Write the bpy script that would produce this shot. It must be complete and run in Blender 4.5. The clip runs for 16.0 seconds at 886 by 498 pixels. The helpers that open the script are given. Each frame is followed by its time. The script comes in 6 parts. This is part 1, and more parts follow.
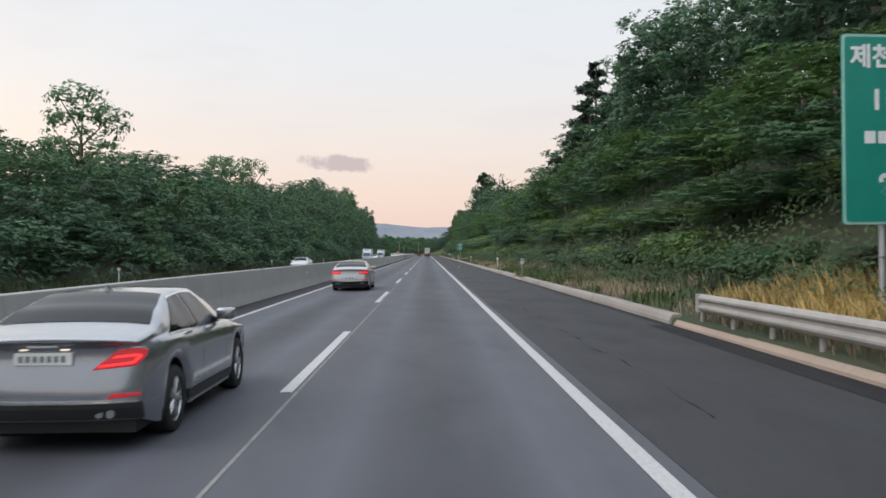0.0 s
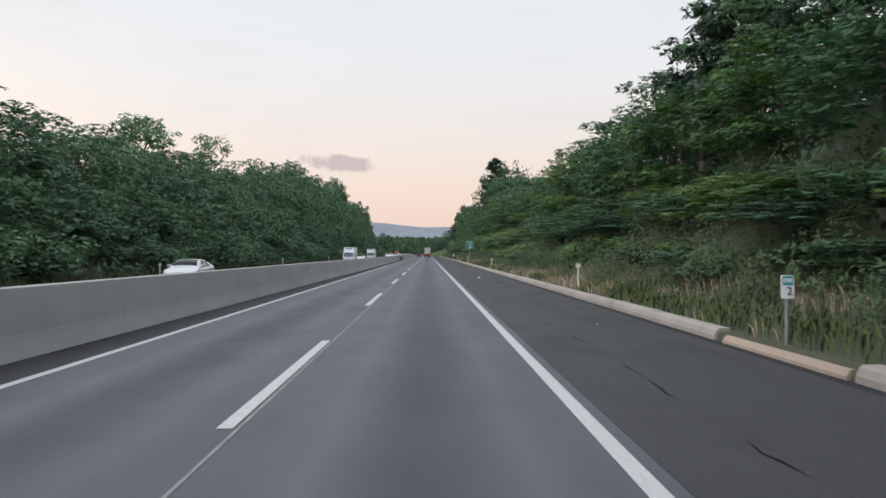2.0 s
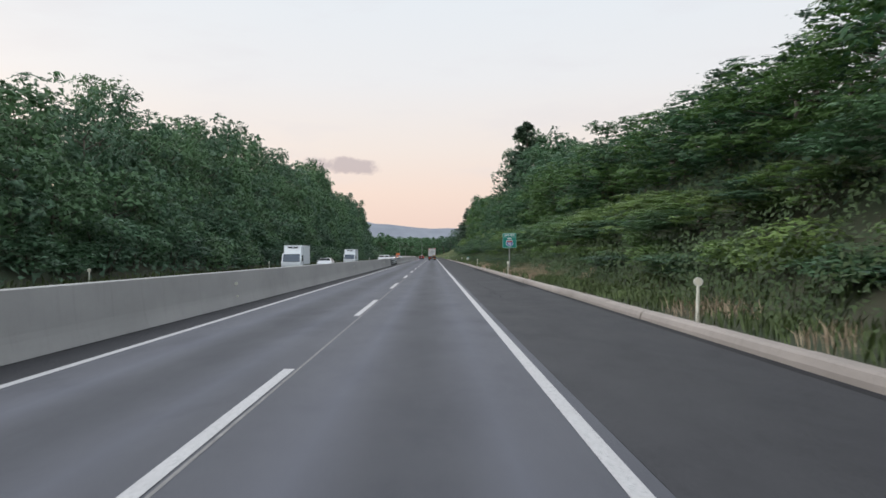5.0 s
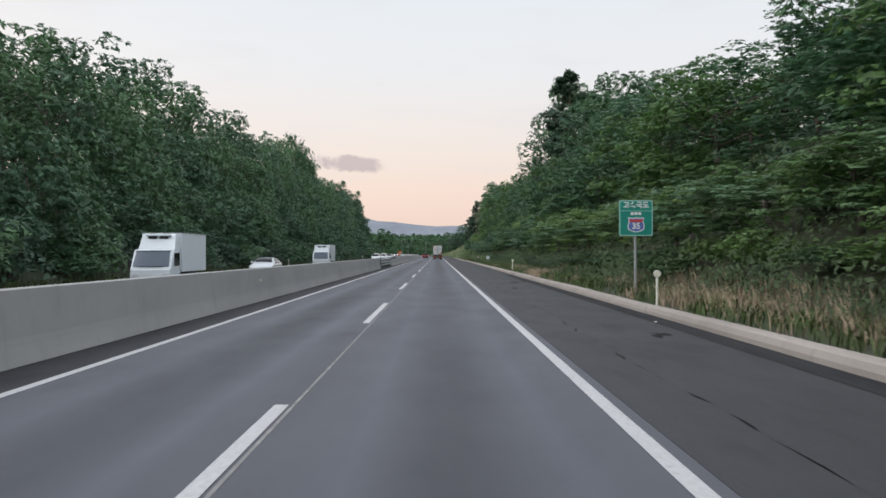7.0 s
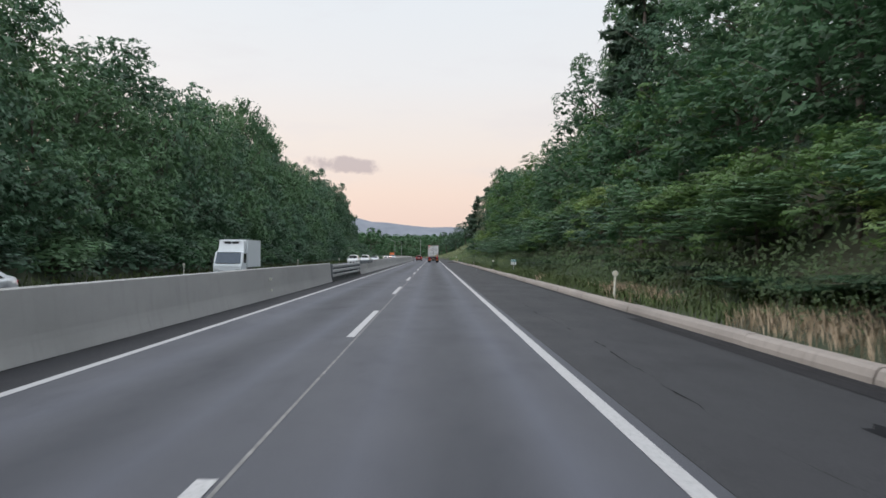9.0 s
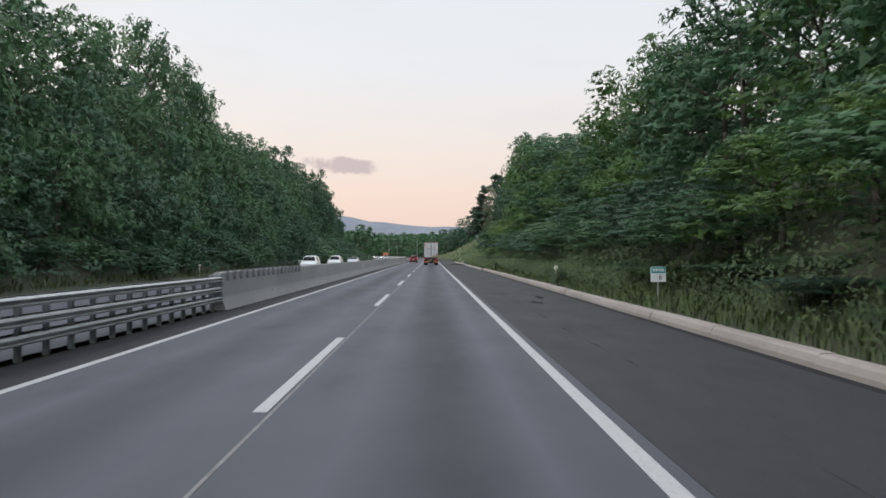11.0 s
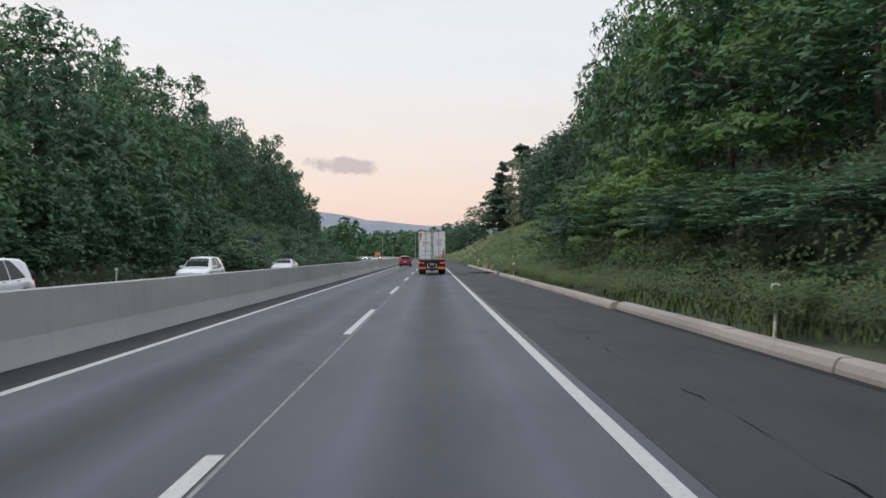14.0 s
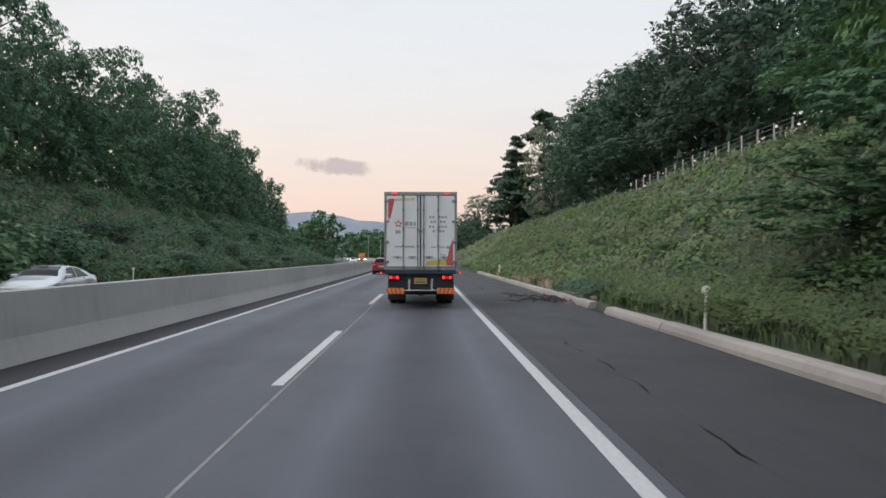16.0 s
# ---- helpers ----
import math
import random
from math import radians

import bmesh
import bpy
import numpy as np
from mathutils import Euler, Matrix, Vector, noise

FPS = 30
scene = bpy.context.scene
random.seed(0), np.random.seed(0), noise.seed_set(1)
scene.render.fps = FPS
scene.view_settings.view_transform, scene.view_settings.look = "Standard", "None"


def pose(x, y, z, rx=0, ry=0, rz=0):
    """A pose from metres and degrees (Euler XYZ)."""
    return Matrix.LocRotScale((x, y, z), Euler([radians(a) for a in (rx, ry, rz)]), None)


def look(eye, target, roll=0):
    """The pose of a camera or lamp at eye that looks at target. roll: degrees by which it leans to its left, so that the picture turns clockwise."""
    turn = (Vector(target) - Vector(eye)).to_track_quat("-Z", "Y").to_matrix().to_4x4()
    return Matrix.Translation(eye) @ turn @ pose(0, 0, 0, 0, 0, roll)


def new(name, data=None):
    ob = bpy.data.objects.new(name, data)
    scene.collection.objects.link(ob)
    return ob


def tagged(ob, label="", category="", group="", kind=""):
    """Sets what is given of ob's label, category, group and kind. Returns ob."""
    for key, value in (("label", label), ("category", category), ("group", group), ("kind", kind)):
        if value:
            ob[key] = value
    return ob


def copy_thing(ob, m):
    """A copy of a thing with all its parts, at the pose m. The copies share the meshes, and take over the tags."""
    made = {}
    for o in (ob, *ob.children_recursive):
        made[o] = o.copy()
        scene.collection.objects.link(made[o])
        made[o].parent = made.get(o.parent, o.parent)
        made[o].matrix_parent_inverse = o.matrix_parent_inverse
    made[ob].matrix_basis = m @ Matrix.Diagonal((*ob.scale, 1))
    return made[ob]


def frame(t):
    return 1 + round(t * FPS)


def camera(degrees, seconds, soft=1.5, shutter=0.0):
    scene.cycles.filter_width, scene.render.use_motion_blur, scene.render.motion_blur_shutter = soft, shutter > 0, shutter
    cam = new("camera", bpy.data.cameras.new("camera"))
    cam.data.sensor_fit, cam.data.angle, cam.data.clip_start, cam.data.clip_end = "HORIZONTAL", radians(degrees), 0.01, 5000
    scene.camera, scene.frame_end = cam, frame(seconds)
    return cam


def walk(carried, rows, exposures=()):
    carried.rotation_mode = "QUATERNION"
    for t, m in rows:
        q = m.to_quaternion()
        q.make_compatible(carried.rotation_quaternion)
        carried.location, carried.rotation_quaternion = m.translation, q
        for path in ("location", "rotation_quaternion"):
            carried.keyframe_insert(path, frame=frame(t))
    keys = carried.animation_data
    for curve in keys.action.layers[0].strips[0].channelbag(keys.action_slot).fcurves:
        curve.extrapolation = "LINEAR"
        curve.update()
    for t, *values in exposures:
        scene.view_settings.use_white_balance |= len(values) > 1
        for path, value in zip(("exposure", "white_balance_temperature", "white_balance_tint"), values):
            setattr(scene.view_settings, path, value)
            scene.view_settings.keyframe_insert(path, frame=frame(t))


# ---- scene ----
# ---------------- camera ----------------
cam = camera(54.5, 16.0, soft=1.6, shutter=0.11)
# seconds, across, along, up, pitch, yaw, roll
PATH = [
    (0, 1.672, -11.12, 1.789, 0.230, -1.048, 0.491),
    (0.5, 1.678, -1.22, 1.768, 0.328, -0.935, 0.493),
    (1, 1.690, 9.77, 1.766, 0.328, -0.940, 0.308),
    (1.5, 1.756, 20.77, 1.749, 0.276, -0.946, 0.111),
    (2, 1.856, 31.45, 1.739, 0.263, -1.008, 0.108),
    (2.5, 2.003, 42.21, 1.745, 0.312, -1.082, 0.193),
    (3, 2.150, 53.33, 1.752, 0.336, -1.041, 0.197),
    (3.5, 2.202, 64.17, 1.741, 0.343, -1.099, 0.307),
    (4, 2.195, 74.60, 1.730, 0.354, -0.915, 0.234),
    (5.25, 1.966, 101.10, 1.731, 0.415, -0.607, 0.191),
    (6.5, 1.736, 127.91, 1.733, 0.476, -0.300, 0.149),
    (7, 1.606, 138.75, 1.726, 0.283, -0.387, 0.106),
    (7.5, 1.517, 149.59, 1.713, 0.354, -0.422, -0.007),
    (8, 1.502, 160.36, 1.726, 0.375, -0.379, -0.119),
    (8.5, 1.518, 171.11, 1.721, 0.376, -0.475, -0.101),
    (9, 1.558, 181.92, 1.734, 0.401, -0.691, -0.221),
    (10.25, 1.669, 211.90, 1.730, 0.409, -0.732, -0.053),
    (11.5, 1.779, 242.94, 1.726, 0.416, -0.773, 0.116),
    (12, 1.830, 254.69, 1.724, 0.377, -0.568, 0.062),
    (12.5, 1.811, 266.09, 1.724, 0.416, -0.607, 0.179),
    (13, 1.747, 277.59, 1.728, 0.393, -0.712, 0.318),
    (13.5, 1.703, 289.44, 1.733, 0.389, -0.709, 0.257),
    (14, 1.719, 301.07, 1.732, 0.416, -0.717, 0.175),
    (14.5, 1.728, 313.34, 1.733, 0.474, -0.759, 0.214),
    (15, 1.752, 324.99, 1.735, 0.530, -0.967, 0.189),
    (15.5, 1.829, 336.49, 1.738, 0.454, -1.064, 0.110),
    (16, 1.841, 348.27, 1.756, 0.508, -1.211, -0.067),
]
walk(cam, [(t, pose(x, y, z, 90 + pitch, roll, yaw)) for t, x, y, z, pitch, yaw, roll in PATH], [(0.0, 0.17, 6250, 11), (16.0, 0.17, 6250, 11)])

# ---------------- sky and sun ----------------
world = bpy.data.worlds.new("dusk_sky")
scene.world = world
world.use_nodes = True
wn, wl = world.node_tree.nodes, world.node_tree.links
wn.clear()


def wnode(kind, **kw):
    n = wn.new(kind)
    for k, v in kw.items():
        n.inputs[k].default_value = v
    return n


w_out = wn.new("ShaderNodeOutputWorld")
w_bg = wnode("ShaderNodeBackground", Strength=1.0)
sky = wn.new("ShaderNodeTexSky")
sky.sky_type = "NISHITA"
sky.sun_disc = False
sky.sun_elevation = radians(4)
sky.sun_rotation = radians(-35)
sky.dust_density = 2.0
w_co = wn.new("ShaderNodeTexCoord")
w_sep = wn.new("ShaderNodeSeparateXYZ")
wl.new(w_co.outputs["Generated"], w_sep.inputs[0])
w_ramp = wn.new("ShaderNodeValToRGB")
wl.new(w_sep.outputs["Z"], w_ramp.inputs[0])
stops = ((0.0, (0.74, 0.54, 0.46)), (0.07, (0.81, 0.645, 0.545)), (0.12, (0.791, 0.7, 0.627)), (0.20, (0.748, 0.738, 0.724)),
         (0.32, (0.704, 0.743, 0.762)), (0.55, (0.95, 1.01, 1.06)), (1.0, (1.18, 1.27, 1.36)))
while len(w_ramp.color_ramp.elements) < len(stops):
    w_ramp.color_ramp.elements.new(0.5)
for e, (p, c) in zip(w_ramp.color_ramp.elements, stops):
    e.position, e.color = p, (*c, 1)
# thin high cloud and one small grey cloud over the horizon
w_map = wnode("ShaderNodeMapping", Scale=(2.2, 2.2, 9.0))
wl.new(w_co.outputs["Generated"], w_map.inputs["Vector"])
w_noise = wnode("ShaderNodeTexNoise", Scale=2.4, Detail=5.0, Roughness=0.55)
wl.new(w_map.outputs[0], w_noise.inputs["Vector"])
w_veil = wn.new("ShaderNodeMapRange")
w_veil.inputs["From Min"].default_value, w_veil.inputs["From Max"].default_value = 0.52, 0.75
w_veil.inputs["To Max"].default_value = 0.35
wl.new(w_noise.outputs["Fac"], w_veil.inputs["Value"])
w_mixveil = wn.new("ShaderNodeMix")
w_mixveil.data_type = "RGBA"
w_mixveil.inputs["B"].default_value = (0.66, 0.63, 0.64, 1)
wl.new(w_veil.outputs[0], w_mixveil.inputs["Factor"])
wl.new(w_ramp.outputs[0], w_mixveil.inputs["A"])


def math_node(op, a, b=None):
    n = wn.new("ShaderNodeMath")
    n.operation = op
    for i, v in enumerate((a, b)):
        if v is None:
            continue
        if hasattr(v, "links"):
            wl.new(v, n.inputs[i])
        else:
            n.inputs[i].default_value = v
    return n.outputs[0]


w_fine = wnode("ShaderNodeTexNoise", Scale=52.0, Detail=7.0, Roughness=0.62)
wl.new(w_co.outputs["Generated"], w_fine.inputs["Vector"])
CLOUD = (-0.0995, 0.1030)
cdx = math_node("DIVIDE", math_node("SUBTRACT", w_sep.outputs["X"], CLOUD[0]), 0.048)
cdz = math_node("DIVIDE", math_node("SUBTRACT", w_sep.outputs["Z"], math_node("ADD", CLOUD[1], math_node("MULTIPLY", cdx, -0.0035))), 0.0105)
cr = math_node("ADD", math_node("POWER", math_node("ABSOLUTE", cdx), 2.0), math_node("POWER", math_node("ABSOLUTE", cdz), 2.0))
cmask = wn.new("ShaderNodeMapRange")
cmask.interpolation_type = "SMOOTHSTEP"
cmask.inputs["From Min"].default_value, cmask.inputs["From Max"].default_value = 1.05, 0.30
cmask.inputs["To Max"].default_value = 0.68
wl.new(math_node("ADD", cr, math_node("MULTIPLY", math_node("SUBTRACT", w_fine.outputs["Fac"], 0.5), 2.6)), cmask.inputs["Value"])
front = math_node("GREATER_THAN", w_sep.outputs["Y"], 0.0)
w_cloud = wn.new("ShaderNodeMix")
w_cloud.data_type = "RGBA"
w_cloud.inputs["B"].default_value = (0.40, 0.34, 0.36, 1)
wl.new(math_node("MULTIPLY", cmask.outputs[0], front), w_cloud.inputs["Factor"])
wl.new(w_mixveil.outputs["Result"], w_cloud.inputs["A"])
w_add = wn.new("ShaderNodeMix")
w_add.data_type, w_add.blend_type = "RGBA", "ADD"
w_add.inputs["Factor"].default_value = 0.006
wl.new(w_cloud.outputs["Result"], w_add.inputs["A"])
wl.new(sky.outputs[0], w_add.inputs["B"])
wl.new(w_add.outputs["Result"], w_bg.inputs["Color"])
wl.new(w_bg.outputs[0], w_out.inputs[0])

sun = new("sun", bpy.data.lights.new("sun", "SUN"))
sun.data.energy, sun.data.angle, sun.data.color = 1.5, radians(50), (1.0, 0.93, 0.85)
sun.matrix_world = look((-30, -12, 60), (0, 0, 30))

# ---------------- materials ----------------


class Mat:
    """A node material under construction."""

    def __init__(self, name, rough=0.8, metal=0.0, color=(0.5, 0.5, 0.5)):
        self.m = bpy.data.materials.new(name)
        self.m.use_nodes = True
        self.n, self.l = self.m.node_tree.nodes, self.m.node_tree.links
        self.b = self.n["Principled BSDF"]
        self.b.inputs["Roughness"].default_value = rough
        self.b.inputs["Metallic"].default_value = metal
        self.b.inputs["Base Color"].default_value = (*color, 1)

    def coords(self, scale=(1, 1, 1), space="Object"):
        c = self.n.new("ShaderNodeTexCoord")
        mp = self.n.new("ShaderNodeMapping")
        mp.inputs["Scale"].default_value = scale
        self.l.new(c.outputs[space], mp.inputs["Vector"])
        return mp.outputs[0]

    def noise(self, size, detail=4, rough=0.6, stretch=(1, 1, 1)):
        t = self.n.new("ShaderNodeTexNoise")
        t.inputs["Scale"].default_value, t.inputs["Detail"].default_value, t.inputs["Roughness"].default_value = 1 / size, detail, rough
        self.l.new(self.coords(stretch), t.inputs["Vector"])
        return t.outputs["Fac"]

    def ramp(self, fac, *stops):
        r = self.n.new("ShaderNodeValToRGB")
        while len(r.color_ramp.elements) < len(stops):
            r.color_ramp.elements.new(0.5)
        for e, (p, c) in zip(r.color_ramp.elements, stops):
            e.position, e.color = p, (*c, 1)
        self.l.new(fac, r.inputs[0])
        return r.outputs[0]

    def mix(self, fac, a, b, blend="MIX"):
        x = self.n.new("ShaderNodeMix")
        x.data_type, x.blend_type = "RGBA", blend
        for key, v in (("Factor", fac), ("A", a), ("B", b)):
            if isinstance(v, tuple):
                x.inputs[key].default_value = (*v, 1)
            elif isinstance(v, (int, float)):
                x.inputs[key].default_value = v
            else:
                self.l.new(v, x.inputs[key])
        return x.outputs["Result"]

    def color(self, c):
        self.l.new(c, self.b.inputs["Base Color"])
        return self

    def roughness(self, fac, lo, hi):
        r = self.n.new("ShaderNodeMapRange")
        r.inputs["To Min"].default_value, r.inputs["To Max"].default_value = lo, hi
        self.l.new(fac, r.inputs["Value"])
        self.l.new(r.outputs[0], self.b.inputs["Roughness"])
        return self

    def bump(self, fac, depth, strength=0.6):
        b = self.n.new("ShaderNodeBump")
        b.inputs["Distance"].default_value, b.inputs["Strength"].default_value = depth, strength
        self.l.new(fac, b.inputs["Height"])
        self.l.new(b.outputs[0], self.b.inputs["Normal"])
        return self


def asphalt(name, lo, hi, lane=0.0):
    m = Mat(name, 0.75)
    m.b.inputs["Specular IOR Level"].default_value = 0.38 if lane else 0.2
    big = m.ramp(m.noise(2.2, 4, 0.6, (1, 0.06, 1)), (0.3, lo), (0.72, hi))
    grit = m.noise(0.012, 2)
    patch = m.noise(1.3, 5, 0.65, (1, 0.35, 1))
    c = m.mix(0.35, big, m.ramp(grit, (0.3, (0.02, 0.02, 0.021)), (0.75, (0.16, 0.155, 0.16))))
    c = m.mix(m.ramp(patch, (0.55, (0, 0, 0)), (0.8, (0.35, 0.35, 0.35))), c, tuple(v * 0.55 for v in lo))
    if lane:
        # oil-darkened middle of each lane, uneven along the way, and paler wheel tracks
        sep = m.n.new("ShaderNodeSeparateXYZ")
        m.l.new(m.coords(), sep.inputs[0])

        def calc(op, u, v=None):
            k = m.n.new("ShaderNodeMath")
            k.operation = op
            for i, q in enumerate((u, v)):
                if isinstance(q, (int, float)):
                    k.inputs[i].default_value = q
                elif q is not None:
                    m.l.new(q, k.inputs[i])
            return k.outputs[0]

        wave_x = calc("MULTIPLY", calc("SUBTRACT", 1.0, calc("COSINE", calc("MULTIPLY", sep.outputs["X"], 2 * math.pi / lane))), 0.5)
        middle = calc("POWER", wave_x, 3.0)
        track = calc("POWER", calc("SUBTRACT", 1.0, calc("ABSOLUTE", calc("COSINE", calc("MULTIPLY", sep.outputs["X"], 2 * math.pi / lane)))), 2.0)
        uneven = m.ramp(m.noise(3.5, 4, 0.55, (1, 0.08, 1)), (0.3, (0.25, 0.25, 0.25)), (0.7, (1, 1, 1)))
        c = m.mix(m.mix(1.0, m.mix(calc("MULTIPLY", middle, 0.85), (0, 0, 0), (1, 1, 1)), uneven, "MULTIPLY"), c, tuple(v * 0.42 for v in lo))
        c = m.mix(m.mix(1.0, m.mix(calc("MULTIPLY", track, 0.65), (0, 0, 0), (1, 1, 1)), uneven, "MULTIPLY"), c, tuple(v * 1.30 for v in hi))
    return m.color(c).roughness(patch, 0.58, 0.85).bump(grit, 0.004, 0.35).m


def plain(name, color, rough=0.6, metal=0.0, vary=0.12, size=0.3):
    m = Mat(name, rough, metal)
    n = m.noise(size, 4)
    c = m.ramp(n, (0.25, tuple(v * (1 - vary) for v in color)), (0.75, tuple(min(1, v * (1 + vary)) for v in color)))
    return m.color(c).roughness(n, max(0.02, rough * 0.85), min(1, rough * 1.15)).m


def leafy(name, dark, mid, light, warm=0.0):
    """Leaf: each leaf and each plant a little different in green, with light passing through."""
    dark, mid, light = [tuple(v * 1.06 for v in c) for c in (dark, mid, light)]
    dark, light = [tuple(0.5 * v + 0.5 * k for v, k in zip(c, mid)) for c in (dark, light)]
    m = Mat(name, 0.5)
    g = m.n.new("ShaderNodeNewGeometry")
    o = m.n.new("ShaderNodeObjectInfo")
    c = m.ramp(g.outputs["Random Per Island"], (0.0, dark), (0.55, mid), (1.0, light))
    hs = m.n.new("ShaderNodeHueSaturation")
    hue = m.n.new("ShaderNodeMapRange")
    hue.inputs["To Min"].default_value, hue.inputs["To Max"].default_value = 0.478, 0.522 + warm
    m.l.new(o.outputs["Random"], hue.inputs["Value"])
    m.l.new(hue.outputs[0], hs.inputs["Hue"])
    val = m.n.new("ShaderNodeMapRange")
    val.inputs["To Min"].default_value, val.inputs["To Max"].default_value = 1.3, 0.72
    m.l.new(o.outputs["Random"], val.inputs["Value"])
    # tone varies by noise over sprays and whole boughs
    sprays = m.n.new("ShaderNodeMapRange")
    sprays.inputs["From Min"].default_value, sprays.inputs["From Max"].default_value = 0.33, 0.67
    sprays.inputs["To Min"].default_value, sprays.inputs["To Max"].default_value = 0.72, 1.30
    m.l.new(m.noise(1.3, 3, 0.6), sprays.inputs["Value"])
    tone = m.n.new("ShaderNodeMath")
    tone.operation = "MULTIPLY"
    m.l.new(val.outputs[0], tone.inputs[0])
    m.l.new(sprays.outputs[0], tone.inputs[1])
    m.l.new(tone.outputs[0], hs.inputs["Value"])
    m.l.new(c, hs.inputs["Color"])
    m.color(hs.outputs[0])
    m.b.inputs["Specular IOR Level"].default_value = 0.27
    tr = m.n.new("ShaderNodeBsdfTranslucent")
    m.l.new(hs.outputs[0], tr.inputs["Color"])
    mx = m.n.new("ShaderNodeMixShader")
    mx.inputs[0].default_value = 0.34
    out = m.n["Material Output"]
    m.l.new(m.b.outputs[0], mx.inputs[1])
    m.l.new(tr.outputs[0], mx.inputs[2])
    m.l.new(mx.outputs[0], out.inputs[0])
    return m.m


ASPHALT = asphalt("asphalt_lane", (0.040, 0.0428, 0.0555), (0.076, 0.081, 0.103), 3.6)
ASPHALT_SHOULDER = asphalt("asphalt_shoulder", (0.0108, 0.0115, 0.0145), (0.0195, 0.0207, 0.0255))
DARK_STRIP = asphalt("dark_gutter", (0.006, 0.0062, 0.0075), (0.011, 0.0114, 0.0135))
DARK_STRIP.node_tree.nodes["Principled BSDF"].inputs["Specular IOR Level"].default_value = 0.03
GUTTER = asphalt("gutter_asphalt", (0.011, 0.0116, 0.0142), (0.019, 0.0198, 0.0242))
GUTTER.node_tree.nodes["Principled BSDF"].inputs["Specular IOR Level"].default_value = 0.1


def road_paint():
    m = Mat("road_paint", 0.6)
    wear = m.noise(0.05, 5, 0.7)
    broad = m.noise(0.9, 3)
    c = m.ramp(wear, (0.25, (0.16, 0.16, 0.165)), (0.45, (0.40, 0.395, 0.395)), (0.8, (0.52, 0.51, 0.51)))
    return m.color(m.mix(m.ramp(broad, (0.4, (0, 0, 0)), (0.8, (0.4, 0.4, 0.4))), c, (0.34, 0.33, 0.33))).bump(wear, 0.002).m


PAINT = road_paint()


def concrete(name, lo, hi, streak):
    m = Mat(name, 0.85)
    broad = m.noise(1.8, 5, 0.6, (1, 0.35, 1))
    runs = m.noise(0.25, 4, 0.7, (1, 1, 0.12))
    fine = m.noise(0.02, 3)
    c = m.ramp(broad, (0.3, lo), (0.7, hi))
    c = m.mix(m.ramp(runs, (0.52, (0, 0, 0)), (0.78, (0.45, 0.45, 0.45))), c, streak)
    c = m.mix(0.12, c, m.ramp(fine, (0.2, (0.1, 0.1, 0.1)), (0.8, (0.6, 0.58, 0.55))))
    return m.color(c).bump(fine, 0.003, 0.4).m


CONCRETE = concrete("barrier_concrete", (0.29, 0.285, 0.275), (0.375, 0.368, 0.355), (0.22, 0.215, 0.205))
KERB_CONCRETE = concrete("kerb_concrete", (0.22, 0.19, 0.168), (0.34, 0.295, 0.262), (0.12, 0.105, 0.095))
KERB_DUSTY = concrete("dusty_kerb", (0.27, 0.20, 0.15), (0.37, 0.27, 0.20), (0.15, 0.12, 0.10))
SOIL = Mat("verge_soil", 0.95)
SOIL.color(SOIL.mix(SOIL.ramp(SOIL.noise(3.0, 5), (0.4, (0, 0, 0)), (0.65, (1, 1, 1))), (0.026, 0.040, 0.016), (0.050, 0.048, 0.028))).bump(SOIL.noise(0.1), 0.03)
SOIL = SOIL.m
LEAF = leafy("broad_leaf", (0.049, 0.104, 0.049), (0.070, 0.140, 0.063), (0.101, 0.180, 0.079))
LEAF_DARK = leafy("deep_leaf", (0.041, 0.088, 0.054), (0.059, 0.115, 0.066), (0.085, 0.148, 0.080))
LEAF_BRIGHT = leafy("fresh_leaf", (0.076, 0.134, 0.040), (0.105, 0.178, 0.050), (0.145, 0.220, 0.064))
NEEDLE = leafy("pine_needle", (0.030, 0.056, 0.038), (0.042, 0.074, 0.046), (0.060, 0.094, 0.055))
GRASS = leafy("verge_grass", (0.062, 0.092, 0.031), (0.090, 0.128, 0.042), (0.13, 0.168, 0.060))
STRAW = leafy("dry_grass", (0.24, 0.19, 0.125), (0.35, 0.28, 0.19), (0.45, 0.37, 0.26))
VINE_LEAF = leafy("vine_leaf", (0.080, 0.110, 0.050), (0.115, 0.150, 0.066), (0.165, 0.200, 0.092))
GOLD = leafy("golden_grass", (0.30, 0.22, 0.075), (0.44, 0.33, 0.12), (0.56, 0.44, 0.18))
WEED = leafy("weed_leaf", (0.042, 0.070, 0.025), (0.060, 0.096, 0.033), (0.090, 0.130, 0.046))
CHESTNUT = leafy("flowering_leaf", (0.10, 0.13, 0.08), (0.17, 0.19, 0.12), (0.26, 0.27, 0.18))
BARK = Mat("bark", 0.9)
BARK.color(BARK.ramp(BARK.noise(0.12, 5, 0.7, (1, 1, 0.25)), (0.3, (0.04, 0.032, 0.026)), (0.7, (0.12, 0.10, 0.08)))).bump(BARK.noise(0.05, 4, 0.7, (1, 1, 0.3)), 0.02)
BARK = BARK.m

# ---------------- helpers for building ----------------


def bend(y):
    """How far the road has swung aside at y: straight, then a long left-hand bend."""
    return 0.0 if y < 430 else -((y - 430) ** 2) / 4500 if y < 1000 else -72.2 - (y - 1000) * 0.2533


